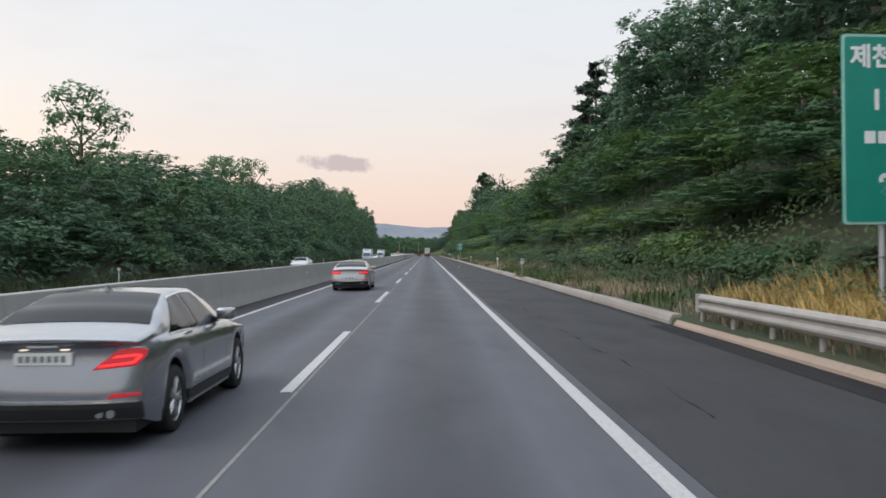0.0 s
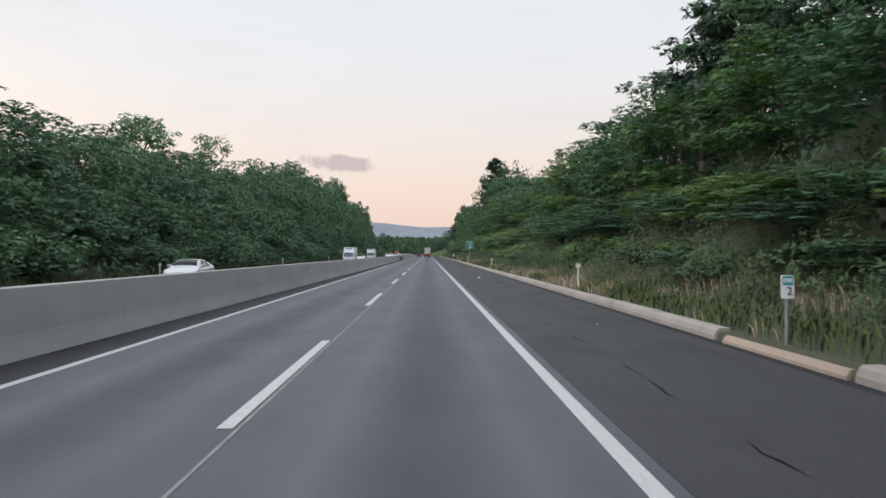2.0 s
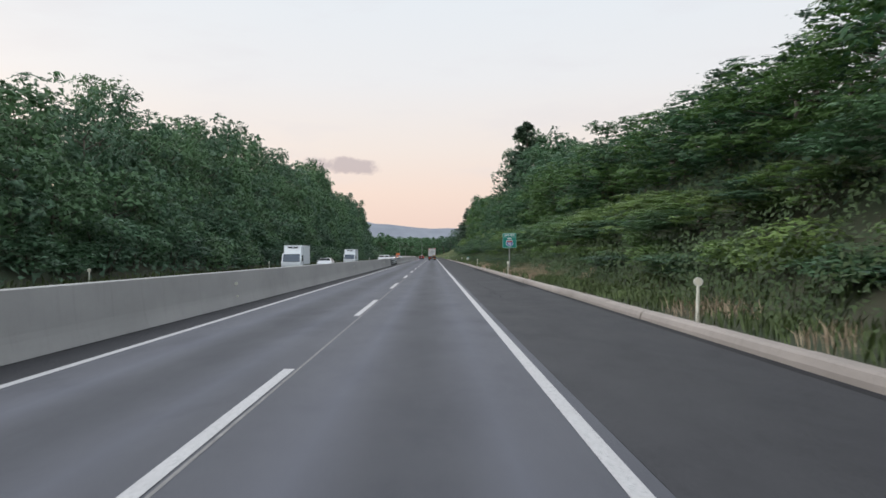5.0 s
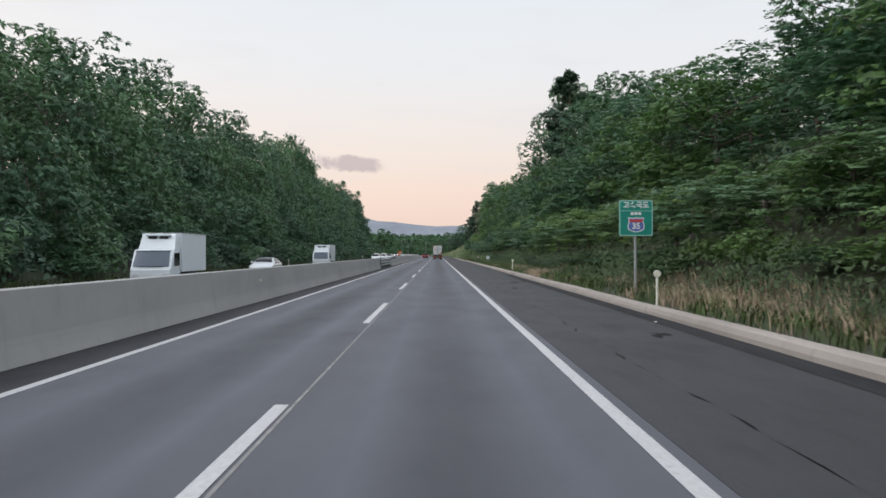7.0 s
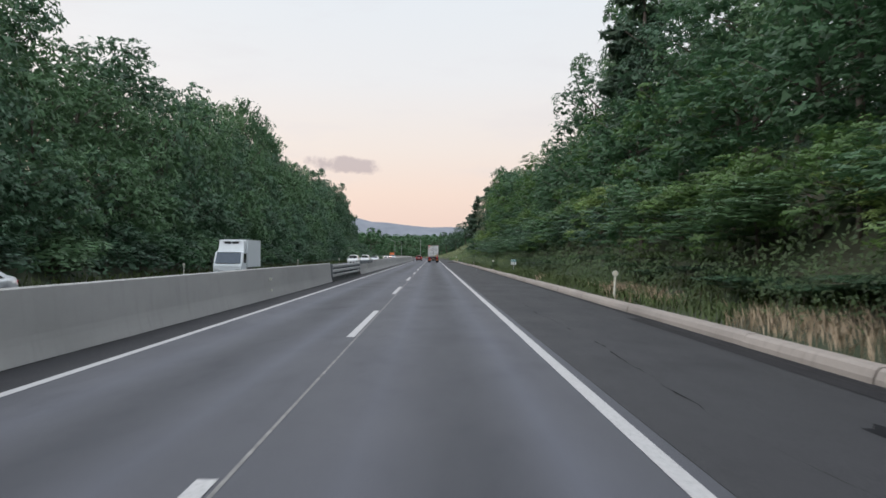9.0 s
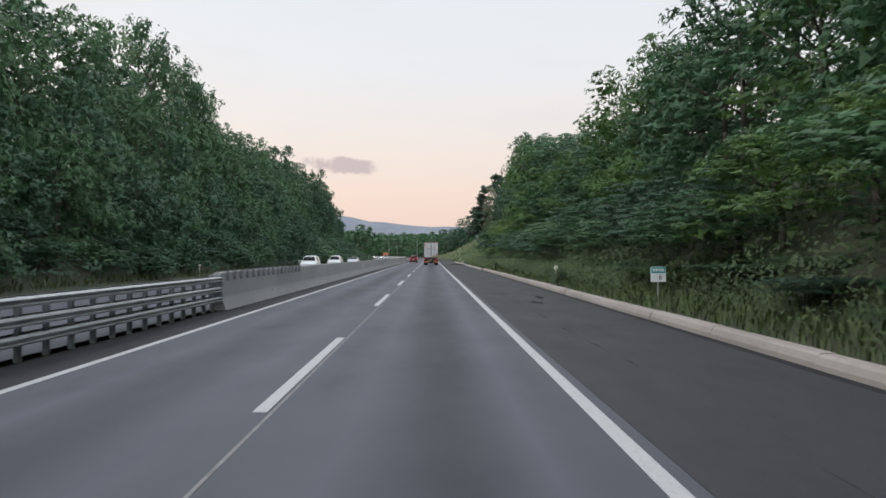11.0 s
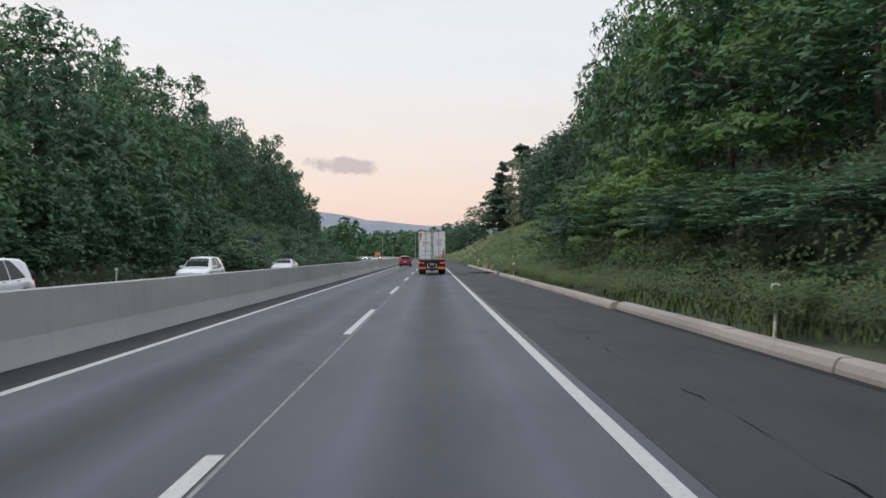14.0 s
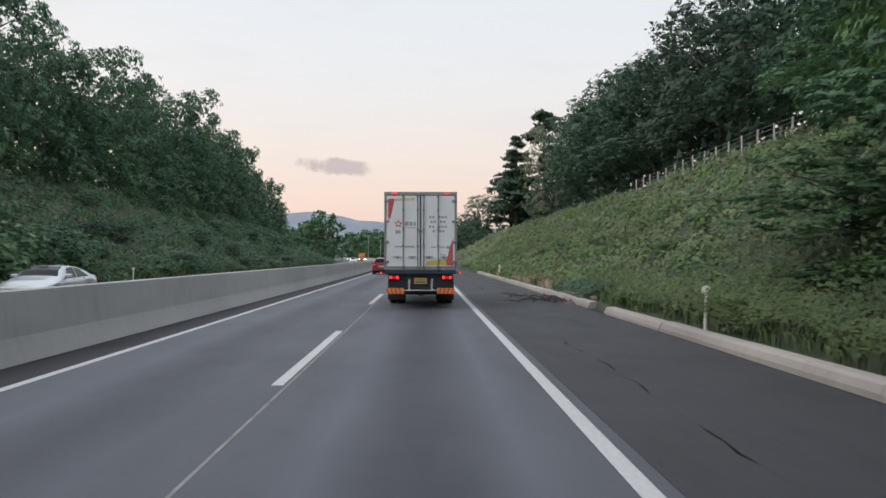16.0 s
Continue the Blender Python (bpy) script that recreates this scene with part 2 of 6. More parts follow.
def mesh_ob(name, verts, faces, mats, parent=None, label="", smooth=False):
    me = bpy.data.meshes.new(name)
    me.from_pydata([tuple(v) for v in verts], [], [tuple(f) for f in faces])
    for m in mats if isinstance(mats, (list, tuple)) else [mats]:
        me.materials.append(m)
    if smooth:
        me.polygons.foreach_set("use_smooth", [True] * len(me.polygons))
    me.update()
    ob = new(name, me)
    if parent is not None:
        ob.parent = parent
    if label:
        ob["label"] = label
    return ob


def part(name, bm, material, parent=None, label="", smooth=False):
    """Links a bmesh as one mesh object under a thing or under a part."""
    me = bpy.data.meshes.new(name)
    bmesh.ops.recalc_face_normals(bm, faces=bm.faces)
    bm.to_mesh(me)
    bm.free()
    me.materials.append(material)
    if smooth:
        me.polygons.foreach_set("use_smooth", [True] * len(me.polygons))
    ob = new(name, me)
    if parent is not None:
        ob.parent = parent
    if label:
        ob["label"] = label
    return ob


def box(bm, x0, x1, y0, y1, z0, z1, bevel=0.0):
    made = bmesh.ops.create_cube(bm, size=1.0, matrix=Matrix.LocRotScale(((x0 + x1) / 2, (y0 + y1) / 2, (z0 + z1) / 2), None, (x1 - x0, y1 - y0, z1 - z0)))
    if bevel:
        es = {e for v in made["verts"] for e in v.link_edges}
        bmesh.ops.bevel(bm, geom=list(es), offset=bevel, segments=2, affect="EDGES", profile=0.5)
    return bm


def boxes(*specs, bevel=0.0):
    bm = bmesh.new()
    for s in specs:
        box(bm, *s, bevel=bevel)
    return bm


def tube(bm, a, b, r0, r1=None, seg=10):
    """A tapered rod from a to b."""
    a, b = Vector(a), Vector(b)
    q = (b - a).to_track_quat("Z", "Y")
    m = Matrix.Translation((a + b) / 2) @ q.to_matrix().to_4x4()
    bmesh.ops.create_cone(bm, cap_ends=True, segments=seg, radius1=r0, radius2=r0 if r1 is None else r1, depth=(b - a).length, matrix=m)
    return bm


def sweep(name, profile, ys, mat, parent=None, label="", close=False, smooth=False):
    """Runs a cross-section of (x, z) along the road."""
    verts, faces, n = [], [], len(profile)
    for y in ys:
        verts += [(x + bend(y), y, z) for x, z in profile]
    for i in range(len(ys) - 1):
        for j in range(n if close else n - 1):
            k = (j + 1) % n
            faces.append((i * n + j, i * n + k, (i + 1) * n + k, (i + 1) * n + j))
    if close:
        faces += [tuple(range(n)), tuple(reversed(range((len(ys) - 1) * n, len(ys) * n)))]
    return mesh_ob(name, verts, faces, mat, parent, label, smooth)


def steps(a, b, near=10.0, far=10.0):
    n = max(1, math.ceil((b - a) / near))
    return [a + (b - a) * i / n for i in range(n + 1)]


def structure(ob, label, category):
    return tagged(ob, label, category, kind="structure")


START, FAR = -60.0, 1500.0
ROADY = steps(START, FAR, 15.0)

# ---------------- ground ----------------


def wave(y, seed, length):
    return noise.noise((y / length, seed * 7.3, 0.5))


def smooth01(v):
    v = max(0.0, min(1.0, v))
    return v * v * (3 - 2 * v)


def blend_y(y, table):
    """Linear reading of a short table of (y, value)."""
    if y <= table[0][0]:
        return table[0][1]
    for (a, va), (b, vb) in zip(table, table[1:]):
        if y <= b:
            return va + (vb - va) * (y - a) / (b - a)
    return table[-1][1]


RIGHT_TOP = ((-60, 8.0), (60, 8.0), (150, 7.0), (250, 7.5), (340, 7.0), (380, 6.5), (420, 6.3), (470, 6.2), (510, 5.6), (540, 3.0), (580, 1.0), (700, 0.3))
LEFT_TOP = ((-60, 4.0), (60, 4.5), (120, 6.5), (200, 8.0), (340, 8.5), (400, 8.0), (520, 7.5), (560, 4.0), (600, 1.0), (700, 0.3))


def bank(v):
    v = max(0.0, min(1.0, v))
    return 0.65 * v + 0.35 * smooth01(v)


def ground_z(x, y):
    """Height of the ground: flat under the roads, cut slopes on both sides, a plateau behind."""
    x -= bend(y)
    if x > 7.7:
        z = 0.12 + 0.14 * smooth01((x - 7.8) / 0.8)
        top = blend_y(y, RIGHT_TOP)
        z += top * bank((x - 9.4) / (1.5 + top * 1.13)) + 0.3 * wave(y + x * 3, 2, 9) * smooth01((x - 9) / 4)
        return z + max(0.0, x - 40) * 0.01
    if x < -16.4:
        top = blend_y(y, LEFT_TOP)
        z = 0.05 + top * bank((-17.6 - x) / (1.5 + top * 1.35)) + 0.3 * wave(y - x * 3, 3, 9) * smooth01((-17 - x) / 4)
        return z + max(0.0, -50 - x) * 0.01
    return -0.10


def build_ground():
    xs = [-2500, -900, -350, -150, -90, -60] + [-46 + 1.5 * i for i in range(20)] + [-16.6, -16.3, 7.66, 7.72] + [8.2 + 1.0 * i for i in range(32)] + [42, 60, 90, 150, 350, 900, 2500]
    ys = [-900, -300, -120] + [-60 + 4 * i for i in range(165)] + [606, 620, 660, 720, 820, 950, 1150, 1500, 2200, 3200]
    verts = [(x + bend(min(y, 1500)), y, ground_z(x + bend(min(y, 1500)), min(y, 1500))) for y in ys for x in xs]
    n = len(xs)
    faces = [(i * n + j, i * n + j + 1, (i + 1) * n + j + 1, (i + 1) * n + j) for i in range(len(ys) - 1) for j in range(n - 1)]
    return structure(mesh_ob("ground", verts, faces, SOIL, smooth=True), "earth cut slopes and verges on both sides of the expressway", "ground")


build_ground()

# ---------------- carriageways ----------------
road = structure(sweep("road", [(-3.80, 0.0), (3.75, 0.0)], ROADY, ASPHALT), "worn grey asphalt carriageway with two lanes", "road")
shoulder = structure(sweep("hard_shoulder", [(3.75, 0.004), (7.35, -0.02), (7.7, -0.03)], ROADY, ASPHALT_SHOULDER), "dark patched asphalt hard shoulder beside the lanes", "road")
structure(sweep("gutter", [(-4.9, -0.01), (-3.80, 0.0)], ROADY, GUTTER), "dark asphalt strip along the foot of the median", "road")
far_road = structure(sweep("opposite_road", [(-16.45, -0.02), (-5.3, 0.0)], ROADY, ASPHALT), "grey asphalt carriageway of the oncoming traffic", "road")
sweep("gutter_strip", [(7.38, -0.018), (7.64, -0.0255)], ROADY, DARK_STRIP, shoulder, "dark strip along the kerb")
for a, b in ((START, 9.6), (143, 206)):
    sweep("gutter_strip", [(7.0, -0.0115), (7.36, -0.0165)], steps(a, b, 15), DARK_STRIP, shoulder, "dark strip along the kerb")
sweep("edge_line", [(3.42, 0.006), (3.6, 0.006)], ROADY, PAINT, road, "solid white painted edge line")
sweep("edge_line", [(-3.78, 0.006), (-3.62, 0.006)], ROADY, PAINT, road, "solid white painted edge line")
sweep("edge_line", [(-6.35, 0.006), (-6.2, 0.006)], ROADY, PAINT, far_road, "solid white painted edge line")
sweep("edge_line", [(-13.7, 0.006), (-13.5, 0.006)], ROADY, PAINT, far_road, "solid white painted edge line")
SEAM = plain("joint_sealant", (0.19, 0.185, 0.18), 0.85, vary=0.45, size=0.4)
sweep("lane_joint", [(-0.046, 0.004), (-0.006, 0.004)], ROADY, SEAM, road, "pale worn joint between the lanes")
CRACK = plain("crack_filler", (0.003, 0.003, 0.0035), 0.85)
CRACK.node_tree.nodes["Principled BSDF"].inputs["Specular IOR Level"].default_value = 0.1


def dash(x, y0, parent):
    ys = [y0, y0 + 4.3, y0 + 8.55]
    return sweep("lane_dash", [(x, 0.007), (x + 0.165, 0.007)], ys, PAINT, parent)


for k in range(-3, 36):
    dash(-0.245, 20 * k, road)
for k in range(-3, 34):
    dash(-9.95, 20 * k + 6, far_road)

# ---------------- median barrier ----------------
BARRIER = [(-5.30, 0.0), (-5.28, 0.10), (-5.22, 0.38), (-5.15, 1.17), (-5.12, 1.19), (-4.98, 1.19), (-4.95, 1.17), (-4.885, 0.42), (-4.865, 0.30), (-4.83, 0.15), (-4.79, 0.0)]
for a, b, foot in ((START, 236.7, 0.0), (257.7, 1000.0, 0.07)):
    structure(sweep("median_barrier", [(x + foot * max(0, 1 - z / 0.5) * (1 if x > -5 else 0), z) for x, z in BARRIER], steps(a, b, 8), CONCRETE, close=True), "weathered grey concrete median barrier between the carriageways", "barrier")

# ---------------- kerb ----------------
KERB = [(7.62, -0.06), (7.63, 0.06), (7.68, 0.17), (7.73, 0.21), (7.95, 0.215), (7.97, 0.0)]
LOW_KERB = [(7.60, -0.06), (7.61, 0.03), (7.68, 0.12), (7.95, 0.13), (7.97, 0.0)]
for prof, a, b, mat in ((LOW_KERB, START, 9.6, KERB_DUSTY), (KERB, 10.0, 43.0, KERB_CONCRETE), (LOW_KERB, 43.2, 48.5, KERB_DUSTY), (KERB, 48.7, 328.7, KERB_CONCRETE), ([(x - 0.2, z) for x, z in KERB], 328.7, 375.0, KERB_CONCRETE), ([(x - 0.2, z) for x, z in KERB], 377.6, 440.0, KERB_CONCRETE)):
    kerb = structure(mesh_ob("kerb", [(7.75, a, 0.0), (7.85, a, 0.0), (7.8, b, 0.0)], [(0, 1, 2)], KERB_CONCRETE), "pale concrete kerb of cast lengths along the hard shoulder", "kerb")
    y, k = a, 0
    while y < b - 0.5:
        e = min(b, y + 5.0)
        dx, dz = 0.012 * math.sin(k * 2.1), 0.010 * math.sin(k * 1.3)
        sweep("kerb_stone", [(x + dx, z + dz if z > 0 else z) for x, z in prof], [y, e - 0.03], mat, kerb, close=True)
        y, k = e, k + 1

# ---------------- plants ----------------


SOFT = {}


def soften(me, normals):
    """Shades leaves as the rounded clump they belong to."""
    me.polygons.foreach_set("use_smooth", np.ones(len(me.polygons), dtype=bool))
    me.normals_split_custom_set_from_vertices(normals.tolist())


def leaf_mesh(name, centres, normals, sizes, mat, droop=0.25, seed=0, slim=0.5, shade=None, folded=True):
    """Many small leaves, each an island: two triangles where folded, else one."""
    rng = np.random.default_rng(seed)
    n = len(centres)
    nrm = normals / (np.linalg.norm(normals, axis=1, keepdims=True) + 1e-9)
    if shade is not None:
        lie = shade / (np.linalg.norm(shade, axis=1, keepdims=True) + 1e-9)
        nrm = nrm * 0.5 + lie * 0.7
        nrm /= np.linalg.norm(nrm, axis=1, keepdims=True) + 1e-9
        nrm = np.where(np.sum(nrm * shade, axis=1, keepdims=True) < 0, -nrm, nrm)
    t = rng.normal(size=(n, 3))
    t -= nrm * np.sum(t * nrm, axis=1, keepdims=True)
    t /= np.linalg.norm(t, axis=1, keepdims=True) + 1e-9
    t[:, 2] -= droop
    t /= np.linalg.norm(t, axis=1, keepdims=True)
    s = np.cross(nrm, t)
    s /= np.linalg.norm(s, axis=1, keepdims=True) + 1e-9
    L = sizes[:, None]
    k = 4 if folded else 3
    v = np.empty((n, k, 3))
    idx = np.arange(n)[:, None] * k
    if folded:
        v[:, 0] = centres - t * L * 0.5
        v[:, 1] = centres + s * L * slim * 0.5 + nrm * L * 0.10
        v[:, 2] = centres + t * L * 0.5
        v[:, 3] = centres - s * L * slim * 0.5 + nrm * L * 0.10
        faces = np.concatenate([idx + np.array([[0, 2, 1]]), idx + np.array([[0, 3, 2]])], axis=1).reshape(-1, 3)
    else:
        skew = rng.uniform(-0.3, 0.3, (n, 1))
        v[:, 0] = centres - t * L * (0.5 + skew) - s * L * slim * 0.5
        v[:, 1] = centres - t * L * (0.5 - skew) + s * L * slim * 0.5
        v[:, 2] = centres + t * L * 0.5
        faces = (idx + np.array([[0, 2, 1]])).reshape(-1, 3)
    me = bpy.data.meshes.new(name)
    me.vertices.add(n * k)
    me.vertices.foreach_set("co", v.reshape(-1))
    me.loops.add(faces.size)
    me.loops.foreach_set("vertex_index", faces.reshape(-1).astype(np.int32))
    me.polygons.add(len(faces))
    me.polygons.foreach_set("loop_start", np.arange(0, faces.size, 3, dtype=np.int32))
    me.update(calc_edges=True)
    me.materials.append(mat)
    if shade is not None:
        nv = shade / (np.linalg.norm(shade, axis=1, keepdims=True) + 1e-9) * 0.94 + nrm * 0.1
        nv = np.repeat(nv / np.linalg.norm(nv, axis=1, keepdims=True), k, axis=0)
        SOFT[me.name] = nv
        soften(me, nv)
    return me


def clump_points(rng, centres, radii, count, flat=0.7, face=None, reach=(0.72, 1.08)):
    """Points and outward directions on lumpy clumps, more of them on the open and upper side."""
    w = radii ** 2
    if face is not None:
        side = centres[:, 0] / (np.abs(centres[:, 0]).max() + 1e-6)
        w = w * (1.0 - face * side)
    pick = rng.choice(len(centres), count, p=w / w.sum())
    d = rng.normal(size=(count, 3))
    d[:, 2] += 0.35
    if face is not None:
        d[:, 0] -= 0.45 * face
    d /= np.linalg.norm(d, axis=1, keepdims=True)
    r = radii[pick] * rng.uniform(*reach, count)
    p = centres[pick] + d * r[:, None] * np.array([1, 1, flat])
    return p, d + rng.normal(size=(count, 3)) * 0.4 + np.array([0, 0, 0.25])


def trunk_mesh(bm, height, r, rng, limbs, spread, low=0.35):
    top = Vector((rng.uniform(-0.3, 0.3), rng.uniform(-0.3, 0.3), height * 0.62))
    mid = Vector((top.x * 0.3 + rng.uniform(-0.15, 0.15), top.y * 0.3, height * 0.3))
    tube(bm, (0, 0, -0.6), mid, r, r * 0.8, 7)
    tube(bm, mid, top, r * 0.8, r * 0.45, 7)
    for i in range(limbs):
        a = i * 2.4 + rng.uniform(-0.4, 0.4)
        f = low + (0.62 - low) * i / max(1, limbs - 1)
        base = Vector((0, 0, height * f)) + Vector((top.x, top.y, 0)) * f
        tip = base + Vector((math.cos(a) * spread * 0.75, math.sin(a) * spread * 0.75, height * rng.uniform(0.14, 0.26)))
        tube(bm, base, tip, r * 0.4, r * 0.1, 5)


PROTO_H, PROTO_R = {}, {}


def broad_tree(seed, height, spread, leaves, size, mat, low=0.3, clumps=52, flat=0.8, inner=150, name="broadleaf_tree", gaps=0.0, swell=(0.8, 1.25), pad=0.0):
    """A broad-leaved tree: trunk with limbs, a rounded crown of leafy boughs, each of many sprays; fuller on its open side."""
    rng = np.random.default_rng(seed)
    tree = new(name)
    PROTO_H[tree], PROTO_R[tree] = height, spread
    bm = bmesh.new()
    trunk_mesh(bm, height, 0.05 + height * 0.012, rng, 7, spread)
    part("trunk", bm, BARK, tree, smooth=True)
    u = rng.uniform(0, 1, clumps) ** 0.9
    ang = rng.uniform(0, 2 * np.pi, clumps)
    hz = low + (0.9 - low) * u
    prof = np.clip(1 - np.abs((hz - low - 0.28 * (1 - low)) / (0.80 * (1 - low))) ** 2.4, 0.06, 1) ** 0.6
    rr = spread * prof * rng.uniform(0.45, 0.9, clumps)
    boughs = np.stack([np.cos(ang) * rr, np.sin(ang) * rr, hz * height], axis=1)
    rad = rng.uniform(*swell, clumps) * (1 - 0.3 * gaps)
    twigs, out = clump_points(rng, boughs, rad, clumps * (9 + int(6 * pad)), flat, 0.5, (0.75, 1.0))
    if pad:
        keep = rng.uniform(size=len(twigs)) < np.clip(0.75 + out[:, 2], 0.08, 1.0)
        twigs, out = twigs[keep], out[keep]
    small = rng.uniform(0.22, 0.42, len(twigs))
    pick = rng.integers(0, len(twigs), leaves)
    d = rng.normal(size=(leaves, 3)) + np.array([-0.2, 0, 0.35 + pad])
    d /= np.linalg.norm(d, axis=1, keepdims=True)
    p = twigs[pick] + d * (small[pick] * rng.uniform(0.5, 1.1, leaves))[:, None] * np.array([1, 1, 0.62 - 0.2 * pad])
    d = d * 0.75 + out[pick] * 0.6
    q, e = clump_points(rng, boughs, rad, inner, flat, 0.2, (0.05, 0.40))
    sizes = np.concatenate([1.1 * size * rng.uniform(0.6, 1.35, leaves), 0.52 * rng.uniform(0.8, 1.2, inner)])
    pts, dirs = np.concatenate([p, q]), np.concatenate([d, e])
    mid = pts - np.array([0, 0, height * (low + 0.30)])
    shade = dirs * 0.85 + mid / (np.linalg.norm(mid, axis=1, keepdims=True) + 1e-6) * 0.28 + np.array([0, 0, 0.12])
    me = leaf_mesh("crown", pts, dirs + rng.normal(size=dirs.shape) * 0.3, sizes, mat, droop=0.3, seed=seed, slim=0.6, shade=shade, folded=False)
    ob = new("crown", me)
    ob.parent = tree
    return tree


def pine_tree(seed, height, spread, leaves):
    """A dark pine: straight trunk, crowded uneven boughs of needle sprays."""
    rng = np.random.default_rng(seed)
    tree = new("pine_tree")
    PROTO_H[tree], PROTO_R[tree] = height, spread
    bm = bmesh.new()
    tube(bm, (0, 0, -0.6), (0.1, 0, height * 0.96), 0.06 + height * 0.012, 0.03, 7)
    cs, rs = [], []
    for i in range(int(height * 5)):
        f = 0.16 + 0.82 * rng.uniform() ** 0.85
        r = spread * (1.0 - f) ** 0.7 * 1.25
        a = i * 2.4 + rng.uniform(-0.5, 0.5)
        q = r * rng.uniform(0.45, 1.1)
        rise = rng.uniform(-0.18, 0.22)
        tip = Vector((math.cos(a) * q, math.sin(a) * q, height * f + rise * q))
        if i % 3 == 0:
            tube(bm, (0, 0, height * f), tip, 0.045, 0.015, 4)
        for s in (0.5, 0.8, 1.05):
            cs.append((tip.x * s, tip.y * s, height * f + rise * q * s))
            rs.append(0.22 * q * (1.1 - 0.3 * s) + 0.2)
    part("trunk", bm, BARK, tree, smooth=True)
    p, d = clump_points(rng, np.array(cs), np.array(rs), leaves, 0.55, None, (0.3, 1.05))
    ob = new("crown", leaf_mesh("crown", p, d, 0.42 * rng.uniform(0.6, 1.4, leaves), NEEDLE, 0.0, seed, 0.4, d + np.array([0, 0, 0.3]), False))
    ob.parent = tree
    return tree


def shrub(seed, height, spread, leaves, size, mat):
    """A bush: many stems from the ground, leafy down to it."""
    rng = np.random.default_rng(seed)
    bush = new("shrub")
    PROTO_H[bush], PROTO_R[bush] = height, spread
    bm = bmesh.new()
    n = 16
    ang, u = rng.uniform(0, 2 * np.pi, n), rng.uniform(0.1, 0.85, n)
    rr = spread * rng.uniform(0.2, 0.8, n) * (1.05 - u * 0.6)
    c = np.stack([np.cos(ang) * rr, np.sin(ang) * rr, u * height * 0.9], axis=1)
    for q in c[:7]:
        tube(bm, (q[0] * 0.15, q[1] * 0.15, -0.3), q, 0.035, 0.012, 5)
    part("stem", bm, BARK, bush)
    p, d = clump_points(rng, c, spread * rng.uniform(0.28, 0.45, n), leaves, 0.85, 0.4)
    p[:, 2] = np.maximum(p[:, 2], 0.05)
    ob = new("foliage", leaf_mesh("foliage", p, d, size * rng.uniform(0.6, 1.35, leaves), mat, seed=seed, slim=0.75, shade=d * 0.7 + p / spread * 0.35 + np.array([0, 0, 0.2]), folded=False))
    ob.parent = bush
    return bush


# near side: fine leaves; far side and back rows: fewer, larger sprays
TREES = [broad_tree(1, 7.5, 2.9, 4900, 0.175, LEAF, low=0.13, clumps=29, flat=0.85, swell=(0.7, 1.3), pad=0.4), broad_tree(2, 8.0, 2.9, 4900, 0.175, LEAF, low=0.13, clumps=32, flat=0.85, swell=(0.7, 1.3), pad=0.4), broad_tree(3, 7.0, 2.9, 4900, 0.175, LEAF_BRIGHT, low=0.13, clumps=28, flat=0.85, swell=(0.7, 1.3), pad=0.4),
         broad_tree(4, 7.5, 2.9, 4900, 0.175, LEAF_DARK, low=0.13, clumps=30, flat=0.85, swell=(0.7, 1.3), pad=0.4)]
CREST = [broad_tree(5, 12.0, 3.8, 4500, 0.235, LEAF_DARK, low=0.10, clumps=44, swell=(0.9, 1.6), pad=0.6), broad_tree(6, 12.0, 3.7, 4500, 0.235, LEAF, low=0.12, clumps=42, gaps=0.4, swell=(0.9, 1.6), pad=0.6)]
BACK = [broad_tree(7, 7.0, 3.0, 1350, 0.33, LEAF, low=0.04, clumps=28, pad=0.5, inner=90), broad_tree(8, 7.0, 3.0, 1350, 0.33, LEAF_DARK, low=0.04, clumps=28, pad=0.5, inner=90)]
BACK_TALL = [broad_tree(14, 12.0, 3.8, 1950, 0.35, LEAF_DARK, low=0.06, clumps=40, pad=0.5, inner=120, swell=(1.0, 1.6)), broad_tree(15, 11.0, 3.8, 1950, 0.35, LEAF, low=0.06, clumps=38, pad=0.5, inner=120, swell=(1.0, 1.6)), broad_tree(9, 12.0, 3.8, 1950, 0.35, LEAF_DARK, low=0.08, clumps=40, pad=0.5, inner=120, swell=(1.0, 1.6))]
MIDDLE = [broad_tree(18, 8.0, 3.0, 2300, 0.23, LEAF, low=0.04, inner=100, clumps=36, pad=0.6), broad_tree(19, 8.0, 3.0, 2300, 0.23, LEAF_BRIGHT, low=0.04, inner=100, clumps=36, pad=0.6)]
DEEP_WOOD = [broad_tree(17, 11.0, 3.8, 700, 0.55, LEAF_DARK, low=0.1, inner=60, swell=(1.0, 1.6))]
BARE = [broad_tree(10, 12.0, 3.8, 3600, 0.29, LEAF_DARK, low=0.04, gaps=0.5, clumps=60, inner=80, swell=(0.9, 1.5)), broad_tree(13, 12.0, 3.8, 3600, 0.29, LEAF_DARK, low=0.10, gaps=0.9, clumps=56, inner=60, swell=(0.9, 1.5))]
HIGH = [broad_tree(27, 12.0, 3.8, 4200, 0.26, LEAF_DARK, low=0.30, clumps=56, swell=(0.9, 1.5)), broad_tree(28, 12.0, 3.8, 4600, 0.24, NEEDLE, low=0.28, clumps=60, swell=(0.8, 1.4))]
AIRY = broad_tree(16, 10.0, 2.9, 2600, 0.25, LEAF, low=0.22, clumps=60, gaps=1.0, inner=40)
BLOOM = broad_tree(29, 10.0, 4.0, 4000, 0.24, CHESTNUT, low=0.12, clumps=60, swell=(0.9, 1.4))
PINES = [pine_tree(11, 11.0, 2.7, 5200), pine_tree(12, 9.0, 2.4, 4800)]
